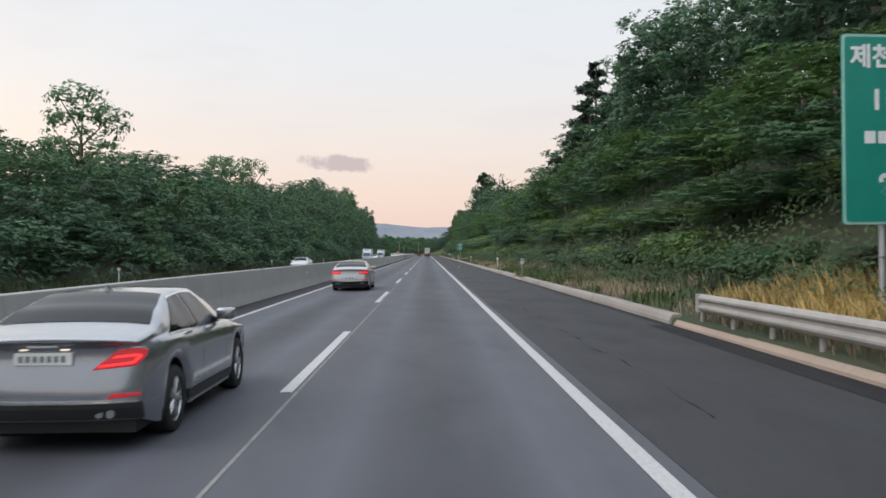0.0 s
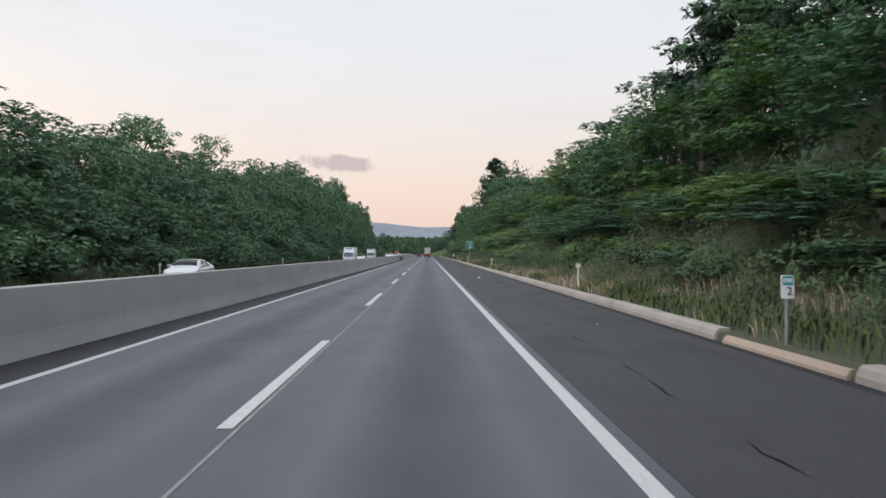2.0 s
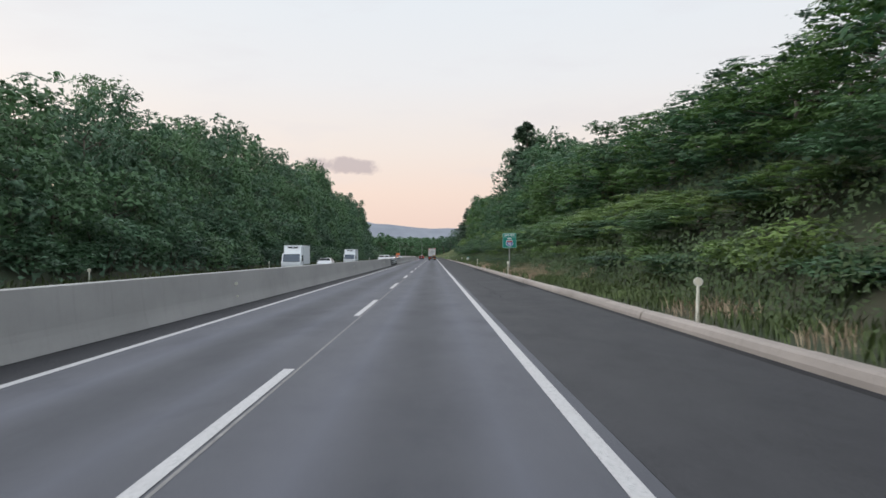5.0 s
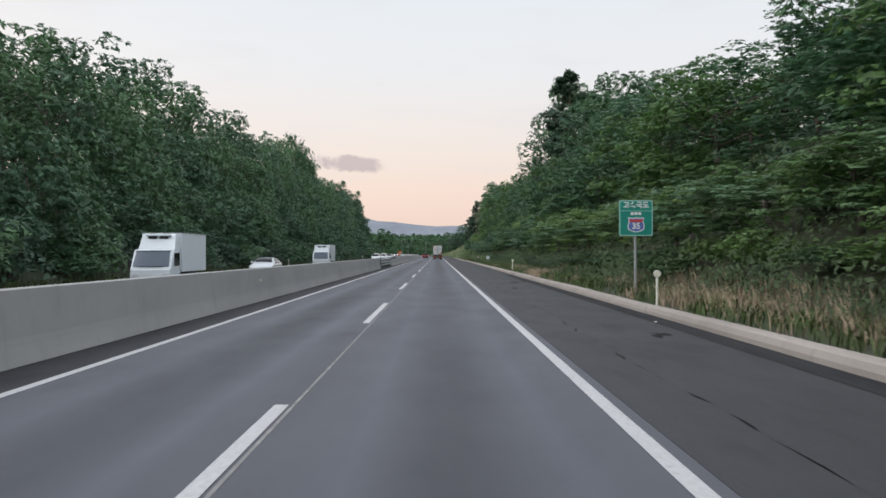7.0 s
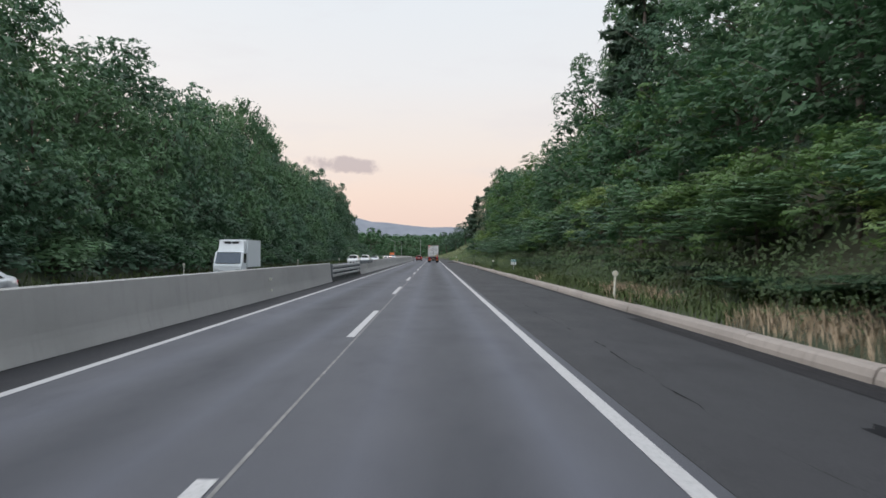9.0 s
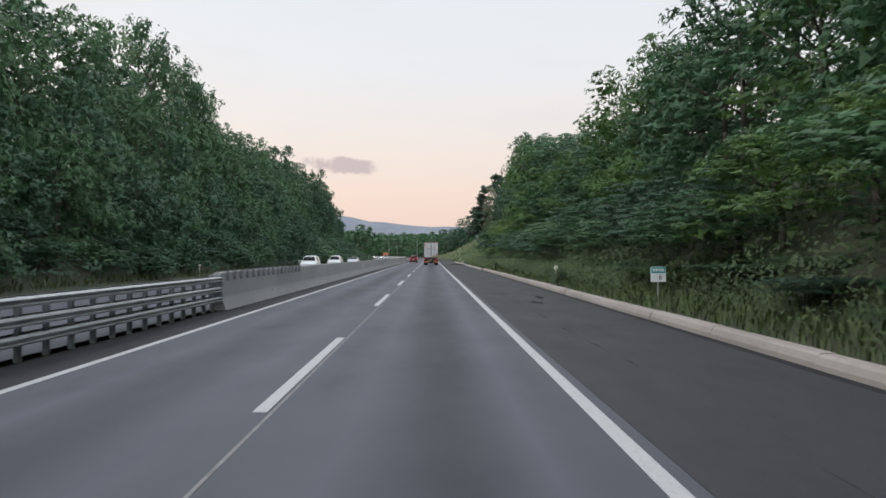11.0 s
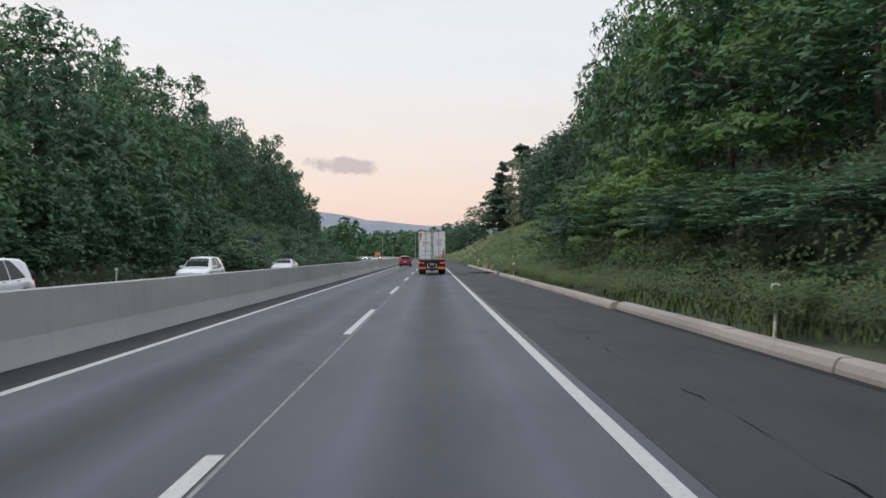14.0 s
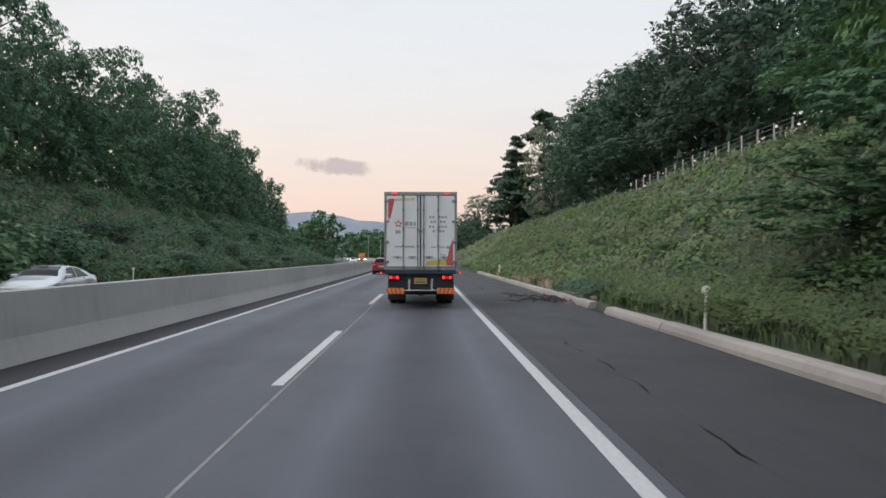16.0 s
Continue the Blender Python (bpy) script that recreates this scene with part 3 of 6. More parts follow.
BUSHES = [shrub(21, 2.6, 1.6, 1450, 0.16, LEAF), shrub(22, 2.2, 1.7, 1450, 0.155, LEAF_BRIGHT), shrub(23, 3.2, 1.7, 1450, 0.165, LEAF_DARK)]
BUSHES_FAR = [shrub(24, 2.6, 1.6, 1000, 0.17, LEAF), shrub(25, 2.2, 1.7, 1000, 0.17, LEAF), shrub(26, 3.2, 1.7, 1000, 0.18, LEAF_DARK)]
used = set()


def stand(proto, x, y, top, turn, radius):
    """The pose of a plant on the ground whose tip reaches the height top and whose crown has that radius."""
    z = ground_z(x + bend(y), y)
    s = max(0.25, (top - z) / PROTO_H[proto])
    w = radius / PROTO_R[proto]
    return Matrix.LocRotScale((x + bend(y), y, z - 0.1), Euler((0, 0, turn)), (w, w, s))


def plant(proto, m, label, category, group):
    """Sets a plant; the first use takes the pattern plant itself."""
    if proto in used:
        ob = copy_thing(proto, m)
    else:
        used.add(proto)
        proto.matrix_basis = m
        ob = proto
    return tagged(ob, label, category, group)


def wood(name, places, label):
    """Many plants joined into one object: woods in which nobody could count the trees."""
    mats, vs, fs, ms, ns, base = [], [], [], [], [], 0
    for proto, m in places:
        for ch in proto.children:
            me = ch.data
            co = np.empty(len(me.vertices) * 3)
            me.vertices.foreach_get("co", co)
            co = co.reshape(-1, 3) @ np.array(m.to_3x3()).T + np.array(m.translation)
            me.calc_loop_triangles()
            tri = np.empty(len(me.loop_triangles) * 3, dtype=np.int32)
            me.loop_triangles.foreach_get("vertices", tri)
            mat = me.materials[0]
            if mat not in mats:
                mats.append(mat)
            vs.append(co)
            soft = SOFT.get(me.name)
            ns.append(np.zeros((len(co), 3)) if soft is None else soft @ np.array(m.to_quaternion().to_matrix()).T)
            fs.append(tri.reshape(-1, 3) + base)
            ms.append(np.full(len(tri) // 3, mats.index(mat), dtype=np.int32))
            base += len(co)
    v, f, mi = np.concatenate(vs), np.concatenate(fs), np.concatenate(ms)
    me = bpy.data.meshes.new(name)
    me.vertices.add(len(v))
    me.vertices.foreach_set("co", v.reshape(-1))
    me.loops.add(f.size)
    me.loops.foreach_set("vertex_index", f.reshape(-1).astype(np.int32))
    me.polygons.add(len(f))
    me.polygons.foreach_set("loop_start", np.arange(0, f.size, 3, dtype=np.int32))
    me.polygons.foreach_set("material_index", mi)
    me.update(calc_edges=True)
    for m in mats:
        me.materials.append(m)
    soften(me, np.concatenate(ns))
    return tagged(new(name, me), label, "trees", kind="stuff")


rnd = random.Random(5)


def belt(side, x, jitter, gap, y0, y1, protos, tops, radius, low=0.88, high=1.08):
    """Places along one row: pattern and pose, the tips following a table of heights."""
    out, y = [], y0
    while y < y1:
        proto = rnd.choice(protos)
        top = blend_y(y, tops) * rnd.uniform(low, high)
        turn = rnd.uniform(-0.9, 0.9) + (0 if side > 0 else math.pi)
        out.append((proto, stand(proto, side * (x + rnd.uniform(-jitter, jitter)), y, top, turn, radius * rnd.uniform(0.85, 1.2))))
        y += gap * rnd.uniform(0.7, 1.3)
    return out


BT, SH = "leafy green broadleaf tree on the cut slope", "dense green shrub at the foot of the slope"
R1 = ((0, 6.0), (30, 6.4), (68, 7.0), (88, 8.4), (110, 8.3), (138, 8.0), (150, 8.3), (175, 8.5), (205, 9.0), (220, 11.5), (245, 11.5), (262, 10.5), (272, 12.5), (283, 12.5), (292, 9.0), (330, 9.5), (340, 12.5), (350, 15.5), (376, 16))
R2 = ((0, 9.0), (62, 10.5), (85, 11.2), (112, 11.0), (132, 10.5), (150, 10.5), (175, 10.5), (200, 13), (270, 15.0), (286, 15.5), (298, 12), (330, 12.0), (344, 17), (356, 20), (376, 21))
R3 = ((-10, 18.5), (25, 21.5), (52, 22.5), (61, 21), (68, 16), (95, 14), (115, 13.3), (135, 12.6), (150, 12.8), (175, 14), (190, 14), (212, 17.5), (236, 22.5), (252, 24), (262, 27), (274, 26.5), (282, 18), (298, 14), (328, 14.5), (336, 18.5), (346, 20.5), (358, 22), (374, 22), (386, 19.3), (425, 19.3), (455, 20.6), (480, 20.3), (500, 15), (530, 9), (640, 7))
L1 = ((0, 5.0), (60, 6), (130, 8), (200, 9), (330, 9.5), (395, 8))
L2 = ((0, 8.0), (60, 9.5), (100, 11.5), (150, 13), (200, 15), (260, 16.5), (330, 17), (395, 15))
L3 = ((0, 10), (50, 11.5), (90, 14), (130, 14), (155, 15.2), (200, 19), (220, 21.2), (245, 23.5), (270, 22.5), (300, 23.5), (345, 22), (362, 20.5), (395, 24), (425, 24), (460, 25.4), (490, 25.6), (520, 24.3), (556, 17))
BUSH, BUSH_LOW = ((0, 4.0), (400, 4.3)), ((0, 2.9), (150, 2.8), (175, 2.4), (210, 1.7), (310, 1.8), (345, 2.6), (400, 3.0))
for proto, m in belt(1, 11.2, 0.5, 2.9, -4, 368, BUSHES, BUSH_LOW, 1.9, 0.75, 1.25):
    plant(proto, m, SH, "shrub", "shrubs")
for proto, m in belt(-1, 19.5, 0.7, 3.4, 20, 400, BUSHES_FAR[::2], BUSH, 2.1, 0.7, 1.3) + belt(-1, 18.6, 0.6, 5.0, 400, 560, BUSHES_FAR, ((400, 3.2),), 1.7, 0.5, 0.9):
    plant(proto, m, SH, "shrub", "shrubs")
for proto, m in belt(1, 13.3, 0.8, 2.4, -4, 70, TREES + TREES[2:3] * 3, R1, 2.7, 0.74, 1.12) + belt(1, 13.1, 0.8, 2.9, 70, 146, TREES + TREES[2:3], R1, 2.7, 0.74, 1.12) + belt(1, 12.4, 0.8, 2.9, 146, 192, TREES[:1] + TREES[2:3] * 3, R1, 2.7, 0.8, 1.12) + belt(1, 12.2, 0.8, 2.9, 192, 292, TREES, R1, 2.8, 0.8, 1.12) + belt(1, 12.0, 0.8, 2.9, 292, 368, TREES, R1, 2.9, 0.74, 1.12):
    plant(proto, m, BT, "tree", "trees on the near slope")
for proto, m in belt(1, 20.3, 1.3, 4.4, 0, 384, CREST, R3, 4.0) + belt(1, 24.0, 1.3, 4.6, 384, 474, HIGH + HIGH[1:], R3, 4.2):
    plant(proto, m, "tall dark green tree on top of the slope", "tree", "trees on the near crest")
for x, y, top, r in ((18.6, 382.0, 17.0, 2.8), (20.5, 197.0, 18.8, 3.0)):
    plant(TREES[0], stand(TREES[0], x, y, top, 0.3 + y, r), BT, "tree", "trees on the near slope")
for x, y, top, r in ((17.0, 528, 15, 4.0), (14.5, 548, 12, 4.0), (12.5, 575, 9.5, 4.0)):
    plant(HIGH[0], stand(HIGH[0], x, y, top, y, r), "dark green tree at the end of the cutting", "tree", "trees on the near crest")
plant(BLOOM, stand(BLOOM, 21.5, 478, 21.5, 0.4, 4.8), "broad tree covered in pale flower tassels", "tree", "")
wood("woodland", belt(1, 16.3, 1.0, 3.6, -2, 372, MIDDLE, R2, 3.5, 0.8, 1.05) + belt(1, 26.5, 1.5, 7.0, 0, 620, DEEP_WOOD, R3, 4.4, 0.85, 1.0), "dense green woodland filling the near slope")
wood("woodland", belt(-1, 21.6, 0.8, 3.3, 20, 394, BACK, L1, 2.8, 0.82, 1.1) + belt(-1, 25.6, 1.2, 4.2, 20, 396, BACK + BACK_TALL[1:2], L2, 3.5) + belt(-1, 31.0, 1.4, 5.0, 15, 396, BACK_TALL, L3, 4.4)
     + belt(-1, 32.0, 1.4, 5.0, 396, 556, BARE, L3, 4.0) + belt(-1, 30.6, 0.8, 3.8, 398, 556, BACK, ((398, 14), (480, 14), (556, 9)), 2.7) + belt(-1, 37.0, 1.6, 7.5, 30, 556, DEEP_WOOD, L3, 4.4, 0.8, 0.97), "dense green woodland on the opposite slope")
PINE_SPOTS = ((18.4, 76, 19.2, 3.3), (19.8, 80, 21.0, 3.5), (21.4, 73, 22.0, 3.6), (17.6, 248, 18.6, 3.2), (19.4, 255, 20.5, 3.6), (19.2, 500, 22.0, 4.4), (20.0, 508, 23.0, 4.6), (20.6, 518, 20, 4.6), (23, 493, 20, 4.6))
for x, y, top, r in PINE_SPOTS:
    p_ = PINES[int(y) % 2]
    plant(p_, stand(p_, x, y, top, y * 1.7, r), "dark green pine with layered drooping branches", "tree", "pines")
for x, y, top, r in ((-27.5, 62, 16.8, 4.2), (-44, 217, 25, 3.8), (-33, 137, 17, 3.2), (-36, 147, 18.5, 3.2), (-30, 318, 23.5, 2.4), (-29, 325, 25, 2.4), (-31, 332, 24.5, 2.4), (-30, 339, 24, 2.4), (-30, 344, 23.5, 2.4), (-30, 350, 23.5, 2.4)):
    p_ = AIRY
    plant(p_, stand(p_, x, y, top, math.pi + y, r), "tall slender broadleaf tree standing above the wood", "tree", "tall trees")


# ---------------- low growth ----------------
def scatter(name, n, area, size, mat, label, category, seed, up=0.6, lift=(0.0, 0.35), slim=0.62, keep=None, folded=False):
    """Low leafy cover over a stretch of slope: (x0, x1, y0, y1), kept where keep(x, y) allows."""
    rng = np.random.default_rng(seed)
    x, y = rng.uniform(area[0], area[1], n), rng.uniform(area[2], area[3], n)
    if keep:
        ok = np.array([keep(a, b) for a, b in zip(x, y)])
        x, y = x[ok], y[ok]
    hump = np.array([0.5 + 0.9 * noise.noise((a * 0.45, b * 0.45, seed)) for a, b in zip(x, y)])
    z = np.array([ground_z(a + bend(b), b) for a, b in zip(x, y)]) + rng.uniform(*lift, len(x)) + np.clip(hump, 0, 1) * lift[1]
    bx = np.array([bend(b) for b in y])
    nrm = rng.normal(size=(len(x), 3)) * 0.5 + np.array([-0.35 if area[0] > 0 else 0.35, -0.15, up])
    ob = new(name, leaf_mesh(name, np.stack([x + bx, y, z], axis=1), nrm, size * rng.uniform(0.6, 1.4, len(x)), mat, 0.2, seed, slim, nrm * 0.5 + np.array([-0.4 if area[0] > 0 else 0.4, -0.25, 0.4]), folded))
    return tagged(ob, label, category, kind="stuff")


def blades(name, spots, mat, label, height, seed, wide=0.018):
    """Grass: single bent blades, each two triangles, standing on the verge."""
    rng = np.random.default_rng(seed)
    n = len(spots)
    b = np.array([(x + bend(y), y, ground_z(x + bend(y), y) - 0.03) for x, y in spots])
    h = height * rng.uniform(0.5, 1.25, n)
    a = rng.uniform(0, 2 * np.pi, n)
    lean = rng.uniform(0.1, 0.55, n)
    d = np.stack([np.cos(a), np.sin(a), np.zeros(n)], axis=1)
    s = np.stack([-np.sin(a + 0.8), np.cos(a + 0.8), np.zeros(n)], axis=1)
    v = np.empty((n, 4, 3))
    mid = b + d * (lean * h * 0.35)[:, None] + np.array([0, 0, 1]) * (h * 0.6)[:, None]
    v[:, 0], v[:, 2] = b, b + d * (lean * h)[:, None] + np.array([0, 0, 1]) * (h * (1 - 0.25 * lean))[:, None]
    v[:, 1], v[:, 3] = mid + s * wide, mid - s * wide
    idx = np.arange(n)[:, None] * 4
    f = np.concatenate([idx + np.array([[0, 1, 3]]), idx + np.array([[1, 2, 3]])], axis=1).reshape(-1, 3)
    me = bpy.data.meshes.new(name)
    me.vertices.add(n * 4)
    me.vertices.foreach_set("co", v.reshape(-1))
    me.loops.add(f.size)
    me.loops.foreach_set("vertex_index", f.reshape(-1).astype(np.int32))
    me.polygons.add(len(f))
    me.polygons.foreach_set("loop_start", np.arange(0, f.size, 3, dtype=np.int32))
    me.update(calc_edges=True)
    me.materials.append(mat)
    soften(me, np.repeat(np.cross(s, v[:, 2] - b) * np.array([1, 1, 0.2]) * 0.8 + np.array([-0.2, -0.2, 0.4]), 4, axis=0))
    return tagged(new(name, me), label, "grass", kind="stuff")


def mounds(name, area, gap, radius, size, per, mat, label, seed):
    """A slope overgrown in rounded heaps of leaves, about gap metres apart, with dark hollows between them."""
    rng = np.random.default_rng(seed)
    gx, gy = np.meshgrid(np.arange(area[0], area[1], gap), np.arange(area[2], area[3], gap))
    x, y = (g.ravel() + rng.uniform(-0.55, 0.55, g.size) * gap for g in (gx, gy))
    c = np.array([(a + bend(b), b, ground_z(a + bend(b), b) - 0.1) for a, b in zip(x, y)])
    r = rng.uniform(*radius, len(c)) * np.array([0.85 + 0.6 * noise.noise((a * 0.15, b * 0.15, seed)) for a, b in zip(x, y)])
    pick = np.repeat(np.arange(len(c)), per)
    side = -0.45 if area[0] > 0 else 0.45
    d = rng.normal(size=(len(pick), 3)) + np.array([side, -0.15, 0.45])
    d[:, 2] = np.abs(d[:, 2])
    d /= np.linalg.norm(d, axis=1, keepdims=True)
    p = c[pick] + d * (r[pick] * rng.uniform(0.72, 1.1, len(pick)))[:, None] * np.array([1, 1, 0.95])
    ob = new(name, leaf_mesh(name, p, d + rng.normal(size=d.shape) * 0.35, size * rng.uniform(0.6, 1.4, len(pick)), mat, 0.3, seed, 0.75, d + np.array([side * 0.3, 0, 0.15]), False))
    return tagged(ob, label, "vines", kind="stuff")


COVER, VINE = "low green undergrowth on the slope", "leafy vines and weeds covering the open slope"
scatter("undergrowth", 90000, (9.2, 15.5, -6, 374), 0.135, WEED, COVER, "undergrowth", 31, lift=(0.0, 0.9))
scatter("undergrowth", 26000, (13.0, 24.0, -6, 376), 0.36, LEAF_DARK, COVER, "undergrowth", 32, lift=(0.0, 0.5))
scatter("undergrowth", 24000, (-32.0, -17.6, 10, 396), 0.42, LEAF_DARK, COVER, "undergrowth", 33, lift=(0.0, 0.6))
scatter("vines", 20000, (9.2, 20.0, 366, 480), 0.19, VINE_LEAF, VINE, "vines", 34, lift=(0.0, 0.3), slim=0.8)
mounds("vines", (9.6, 20.0, 367, 480), 1.5, (0.7, 1.25), 0.2, 84, VINE_LEAF, VINE, 35)
mounds("vines", (9.6, 19.0, 369, 480), 2.6, (0.7, 1.25), 0.18, 90, LEAF_BRIGHT, VINE, 52)
scatter("vines", 12000, (9.2, 34.0, 480, 660), 0.5, VINE_LEAF, VINE, "vines", 36, lift=(0.0, 0.5), slim=0.8)
scatter("vines", 14000, (-34.0, -17.4, 392, 570), 0.3, LEAF, VINE, "vines", 37, lift=(0.0, 0.3), slim=0.6)
mounds("vines", (-33.0, -17.6, 393, 568), 1.8, (0.7, 1.4), 0.27, 44, LEAF, VINE, 53)
scatter("vines", 16000, (-34.0, -17.4, 392, 570), 0.42, GRASS, VINE, "vines", 38, lift=(0.05, 0.4), slim=0.22, keep=lambda x, y: noise.noise((x * 0.15, y * 0.15, 9)) > -0.15)
for proto, m in belt(-1, 24.5, 4.5, 4.0, 398, 560, BUSHES_FAR, ((398, 6.4), (560, 5.6)), 1.7, 0.8, 1.1):
    m.translation.z = ground_z(m.translation.x, m.translation.y) - 0.1
    plant(proto, Matrix.LocRotScale(m.translation, m.to_quaternion(), (0.9, 0.9, rnd.uniform(0.45, 0.9))), "low green shrub on the open slope", "shrub", "shrubs")
rv = random.Random(21)
for i in range(40):
    x, y = rv.uniform(10.6, 17.2), rv.uniform(371, 455)
    proto = BUSHES[rv.choice((0, 1, 1))]
    w = rv.uniform(0.6, 1.15)
    plant(proto, Matrix.LocRotScale((x + bend(y), y, ground_z(x + bend(y), y) - 0.25), Euler((0, 0, rv.uniform(0, 6))), (w, w, rv.uniform(0.32, 0.55))), "low mound of leafy vines on the open slope", "shrub", "shrubs")
rg = random.Random(9)
DRY = ((-2, 9, 1.0), (12, 30, 0.4), (30, 66, 0.5), (70, 98, 0.55), (104, 116, 0.25), (140, 200, 0.42), (206, 226, 0.1), (233, 240, 0.3), (392, 430, 0.6))


def dry_at(y):
    return max([d for a, b, d in DRY if a - 2 <= y <= b + 2] or [-0.35])


green, straw = [], []
for i in range(64000):
    x, y = 7.95 + 2.6 * rg.random() ** 1.15, rg.uniform(-6, 440)
    patch = noise.noise((x * 0.5, y * 0.22, 1.7))
    if patch > -0.45:
        (straw if patch + 0.75 * dry_at(y) > 0.45 and x < 10.3 else green).append((x, y))
gold = [(rg.uniform(8.3, 10.4), -4 + 13 * rg.random() ** 1.2) for i in range(7000)]
for i in range(3000):
    a = rg.choice(((8.9, 157.5, 0.45, 3.0), (9.4, 162, 0.4, 2.0), (8.8, 151, 0.3, 1.5), (8.7, 84, 0.4, 5.0), (8.8, 212, 0.35, 3.0)))
    straw.append((rg.gauss(a[0], a[2]), rg.gauss(a[1], a[3])))
blades("grass", green, GRASS, "rough green grass and weeds along the kerb", 0.42, 41)
blades("dry_grass", straw, STRAW, "tufts of dry yellow grass along the kerb", 0.5, 42, 0.012)
blades("dry_grass", gold, GOLD, "thick golden dry grass behind the guard rail", 0.80, 45, 0.014)
blades("grass", [(rg.uniform(-18.2, -16.6), rg.uniform(10, 560)) for i in range(9000)], GRASS, "rough green grass along the opposite shoulder", 0.5, 43, 0.03)
scatter("undergrowth", 44000, (8.8, 10.9, -6, 374), 0.09, WEED, COVER, "undergrowth", 39, lift=(0.0, 0.6), slim=0.5, keep=lambda x, y: noise.noise((x * 0.5, y * 0.25, 6)) > -0.15)
scatter("weeds", 30000, (8.0, 10.4, -6, 440), 0.08, WEED, "broad-leaved weeds among the verge grass", "weeds", 44, lift=(0.02, 0.32), keep=lambda x, y: noise.noise((x * 0.7, y * 0.3, 4)) > -0.1)

scatter("weeds", 26000, (8.12, 9.9, 262, 384), 0.09, WEED, "tall leafy weeds standing behind the kerb", "weeds", 54, lift=(0.1, 0.62), slim=0.5, keep=lambda x, y: noise.noise((x * 0.6, y * 0.4, 8)) > -0.2)
scatter("weeds", 14000, (8.12, 9.6, 262, 384), 0.11, GRASS, "tall leafy weeds standing behind the kerb", "weeds", 55, lift=(0.15, 0.66), slim=0.2, keep=lambda x, y: noise.noise((x * 0.6, y * 0.4, 3)) > -0.1)
scatter("weeds", 11000, (7.72, 8.4, 329, 376), 0.085, WEED, "tall leafy weeds standing behind the kerb", "weeds", 56, lift=(0.1, 0.55), slim=0.45)
for y in (274.2, 316.9, 366.8):
    scatter("weeds", 2000, (7.85, 8.4, y - 1.6, y + 0.6), 0.1, WEED, "tall leafy weeds round a marker post", "weeds", int(y), lift=(0.1, 0.62), slim=0.4)


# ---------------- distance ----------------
# distance haze is put into the blue-grey base colour of the ridge
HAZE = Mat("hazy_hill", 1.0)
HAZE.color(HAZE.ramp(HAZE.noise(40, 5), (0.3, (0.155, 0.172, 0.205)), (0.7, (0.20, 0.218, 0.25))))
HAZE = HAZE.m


def ridge(name, y, x0, x1, crest, mat, label, depth=300.0, rough=4.0, seed=1, n=90):
    """A long hill: crest is a short table of (x, height)."""
    verts, faces = [], []
    for i in range(n + 1):
        x = x0 + (x1 - x0) * i / n
        h = blend_y(x, crest) + rough * (noise.noise((x / 90, seed, 0)) + 0.6 * noise.noise((x / 30, seed, 4)) + 0.35 * noise.noise((x / 9, seed, 8)))
        for k, (f, dy) in enumerate(((0.0, -depth), (0.45, -depth * 0.45), (0.85, -depth * 0.12), (1.0, 0.0), (0.0, depth))):
            verts.append((x, y + dy, max(-2.0, h * f) if f else -2.0))
    for i in range(n):
        for k in range(4):
            faces.append((i * 5 + k, i * 5 + k + 1, (i + 1) * 5 + k + 1, (i + 1) * 5 + k))
    return structure(mesh_ob(name, verts, faces, mat, smooth=True), label, "hill")


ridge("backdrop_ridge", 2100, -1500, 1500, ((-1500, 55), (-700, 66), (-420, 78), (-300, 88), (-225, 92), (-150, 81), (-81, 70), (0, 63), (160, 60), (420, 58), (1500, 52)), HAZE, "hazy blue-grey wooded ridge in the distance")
FARWOOD = [broad_tree(14, 9.0, 3.4, 230, 0.95, LEAF, low=0.05, inner=25, clumps=24), broad_tree(15, 8.0, 3.4, 230, 0.95, LEAF, low=0.05, inner=25, clumps=24)]
far = random.Random(77)
spots = []
for i in range(260):
    y = far.uniform(575, 1050)
    spots.append((far.choice(FARWOOD), y, far.choice((12 + 16 * far.random() + max(0, y - 650) * 0.02, -20 - 26 * far.random())), far.uniform(7, 12) + max(0, y - 650) * 0.02))
wood("distant_woodland", [(p_, Matrix.LocRotScale((x + bend(y), y, ground_z(x + bend(y), y) - 0.2), Euler((0, 0, y)), (h / 7, h / 7, h / 8))) for p_, y, x, h in spots]
     + [(FARWOOD[0], Matrix.LocRotScale((bend(y) + x, y, 0), Euler((0, 0, y)), (w, w, s))) for x, y, s, w in ((-22, 600, 0.9, 1.1), (-24, 612, 1.05, 1.0), (-27, 620, 1.4, 0.7), (-31, 616, 1.1, 1.1), (-35, 610, 1.0, 1.2))],
     "distant green woodland beyond the cutting")
for p_ in FARWOOD + [p for p in PROTO_H if p not in used and p not in FARWOOD]:
    for c_ in list(p_.children):
        bpy.data.objects.remove(c_)
    bpy.data.objects.remove(p_)

# ---------------- roadside furniture ----------------
STEEL = plain("galvanised_steel", (0.42, 0.43, 0.43), 0.5, 0.75, 0.18, 0.4)
STEEL_DARK = plain("weathered_steel", (0.20, 0.22, 0.23), 0.6, 0.5, 0.25, 0.3)
RAIL_PAINT = plain("rail_zinc", (0.32, 0.30, 0.275), 0.65, 0.1, 0.15, 0.5)
SIGN_GREEN = plain("sign_green", (0.010, 0.235, 0.180), 0.45, vary=0.08)
SIGN_EDGE = plain("sign_border", (0.30, 0.52, 0.46), 0.45)
SIGN_WHITE = plain("sign_white", (0.74, 0.76, 0.76), 0.45)
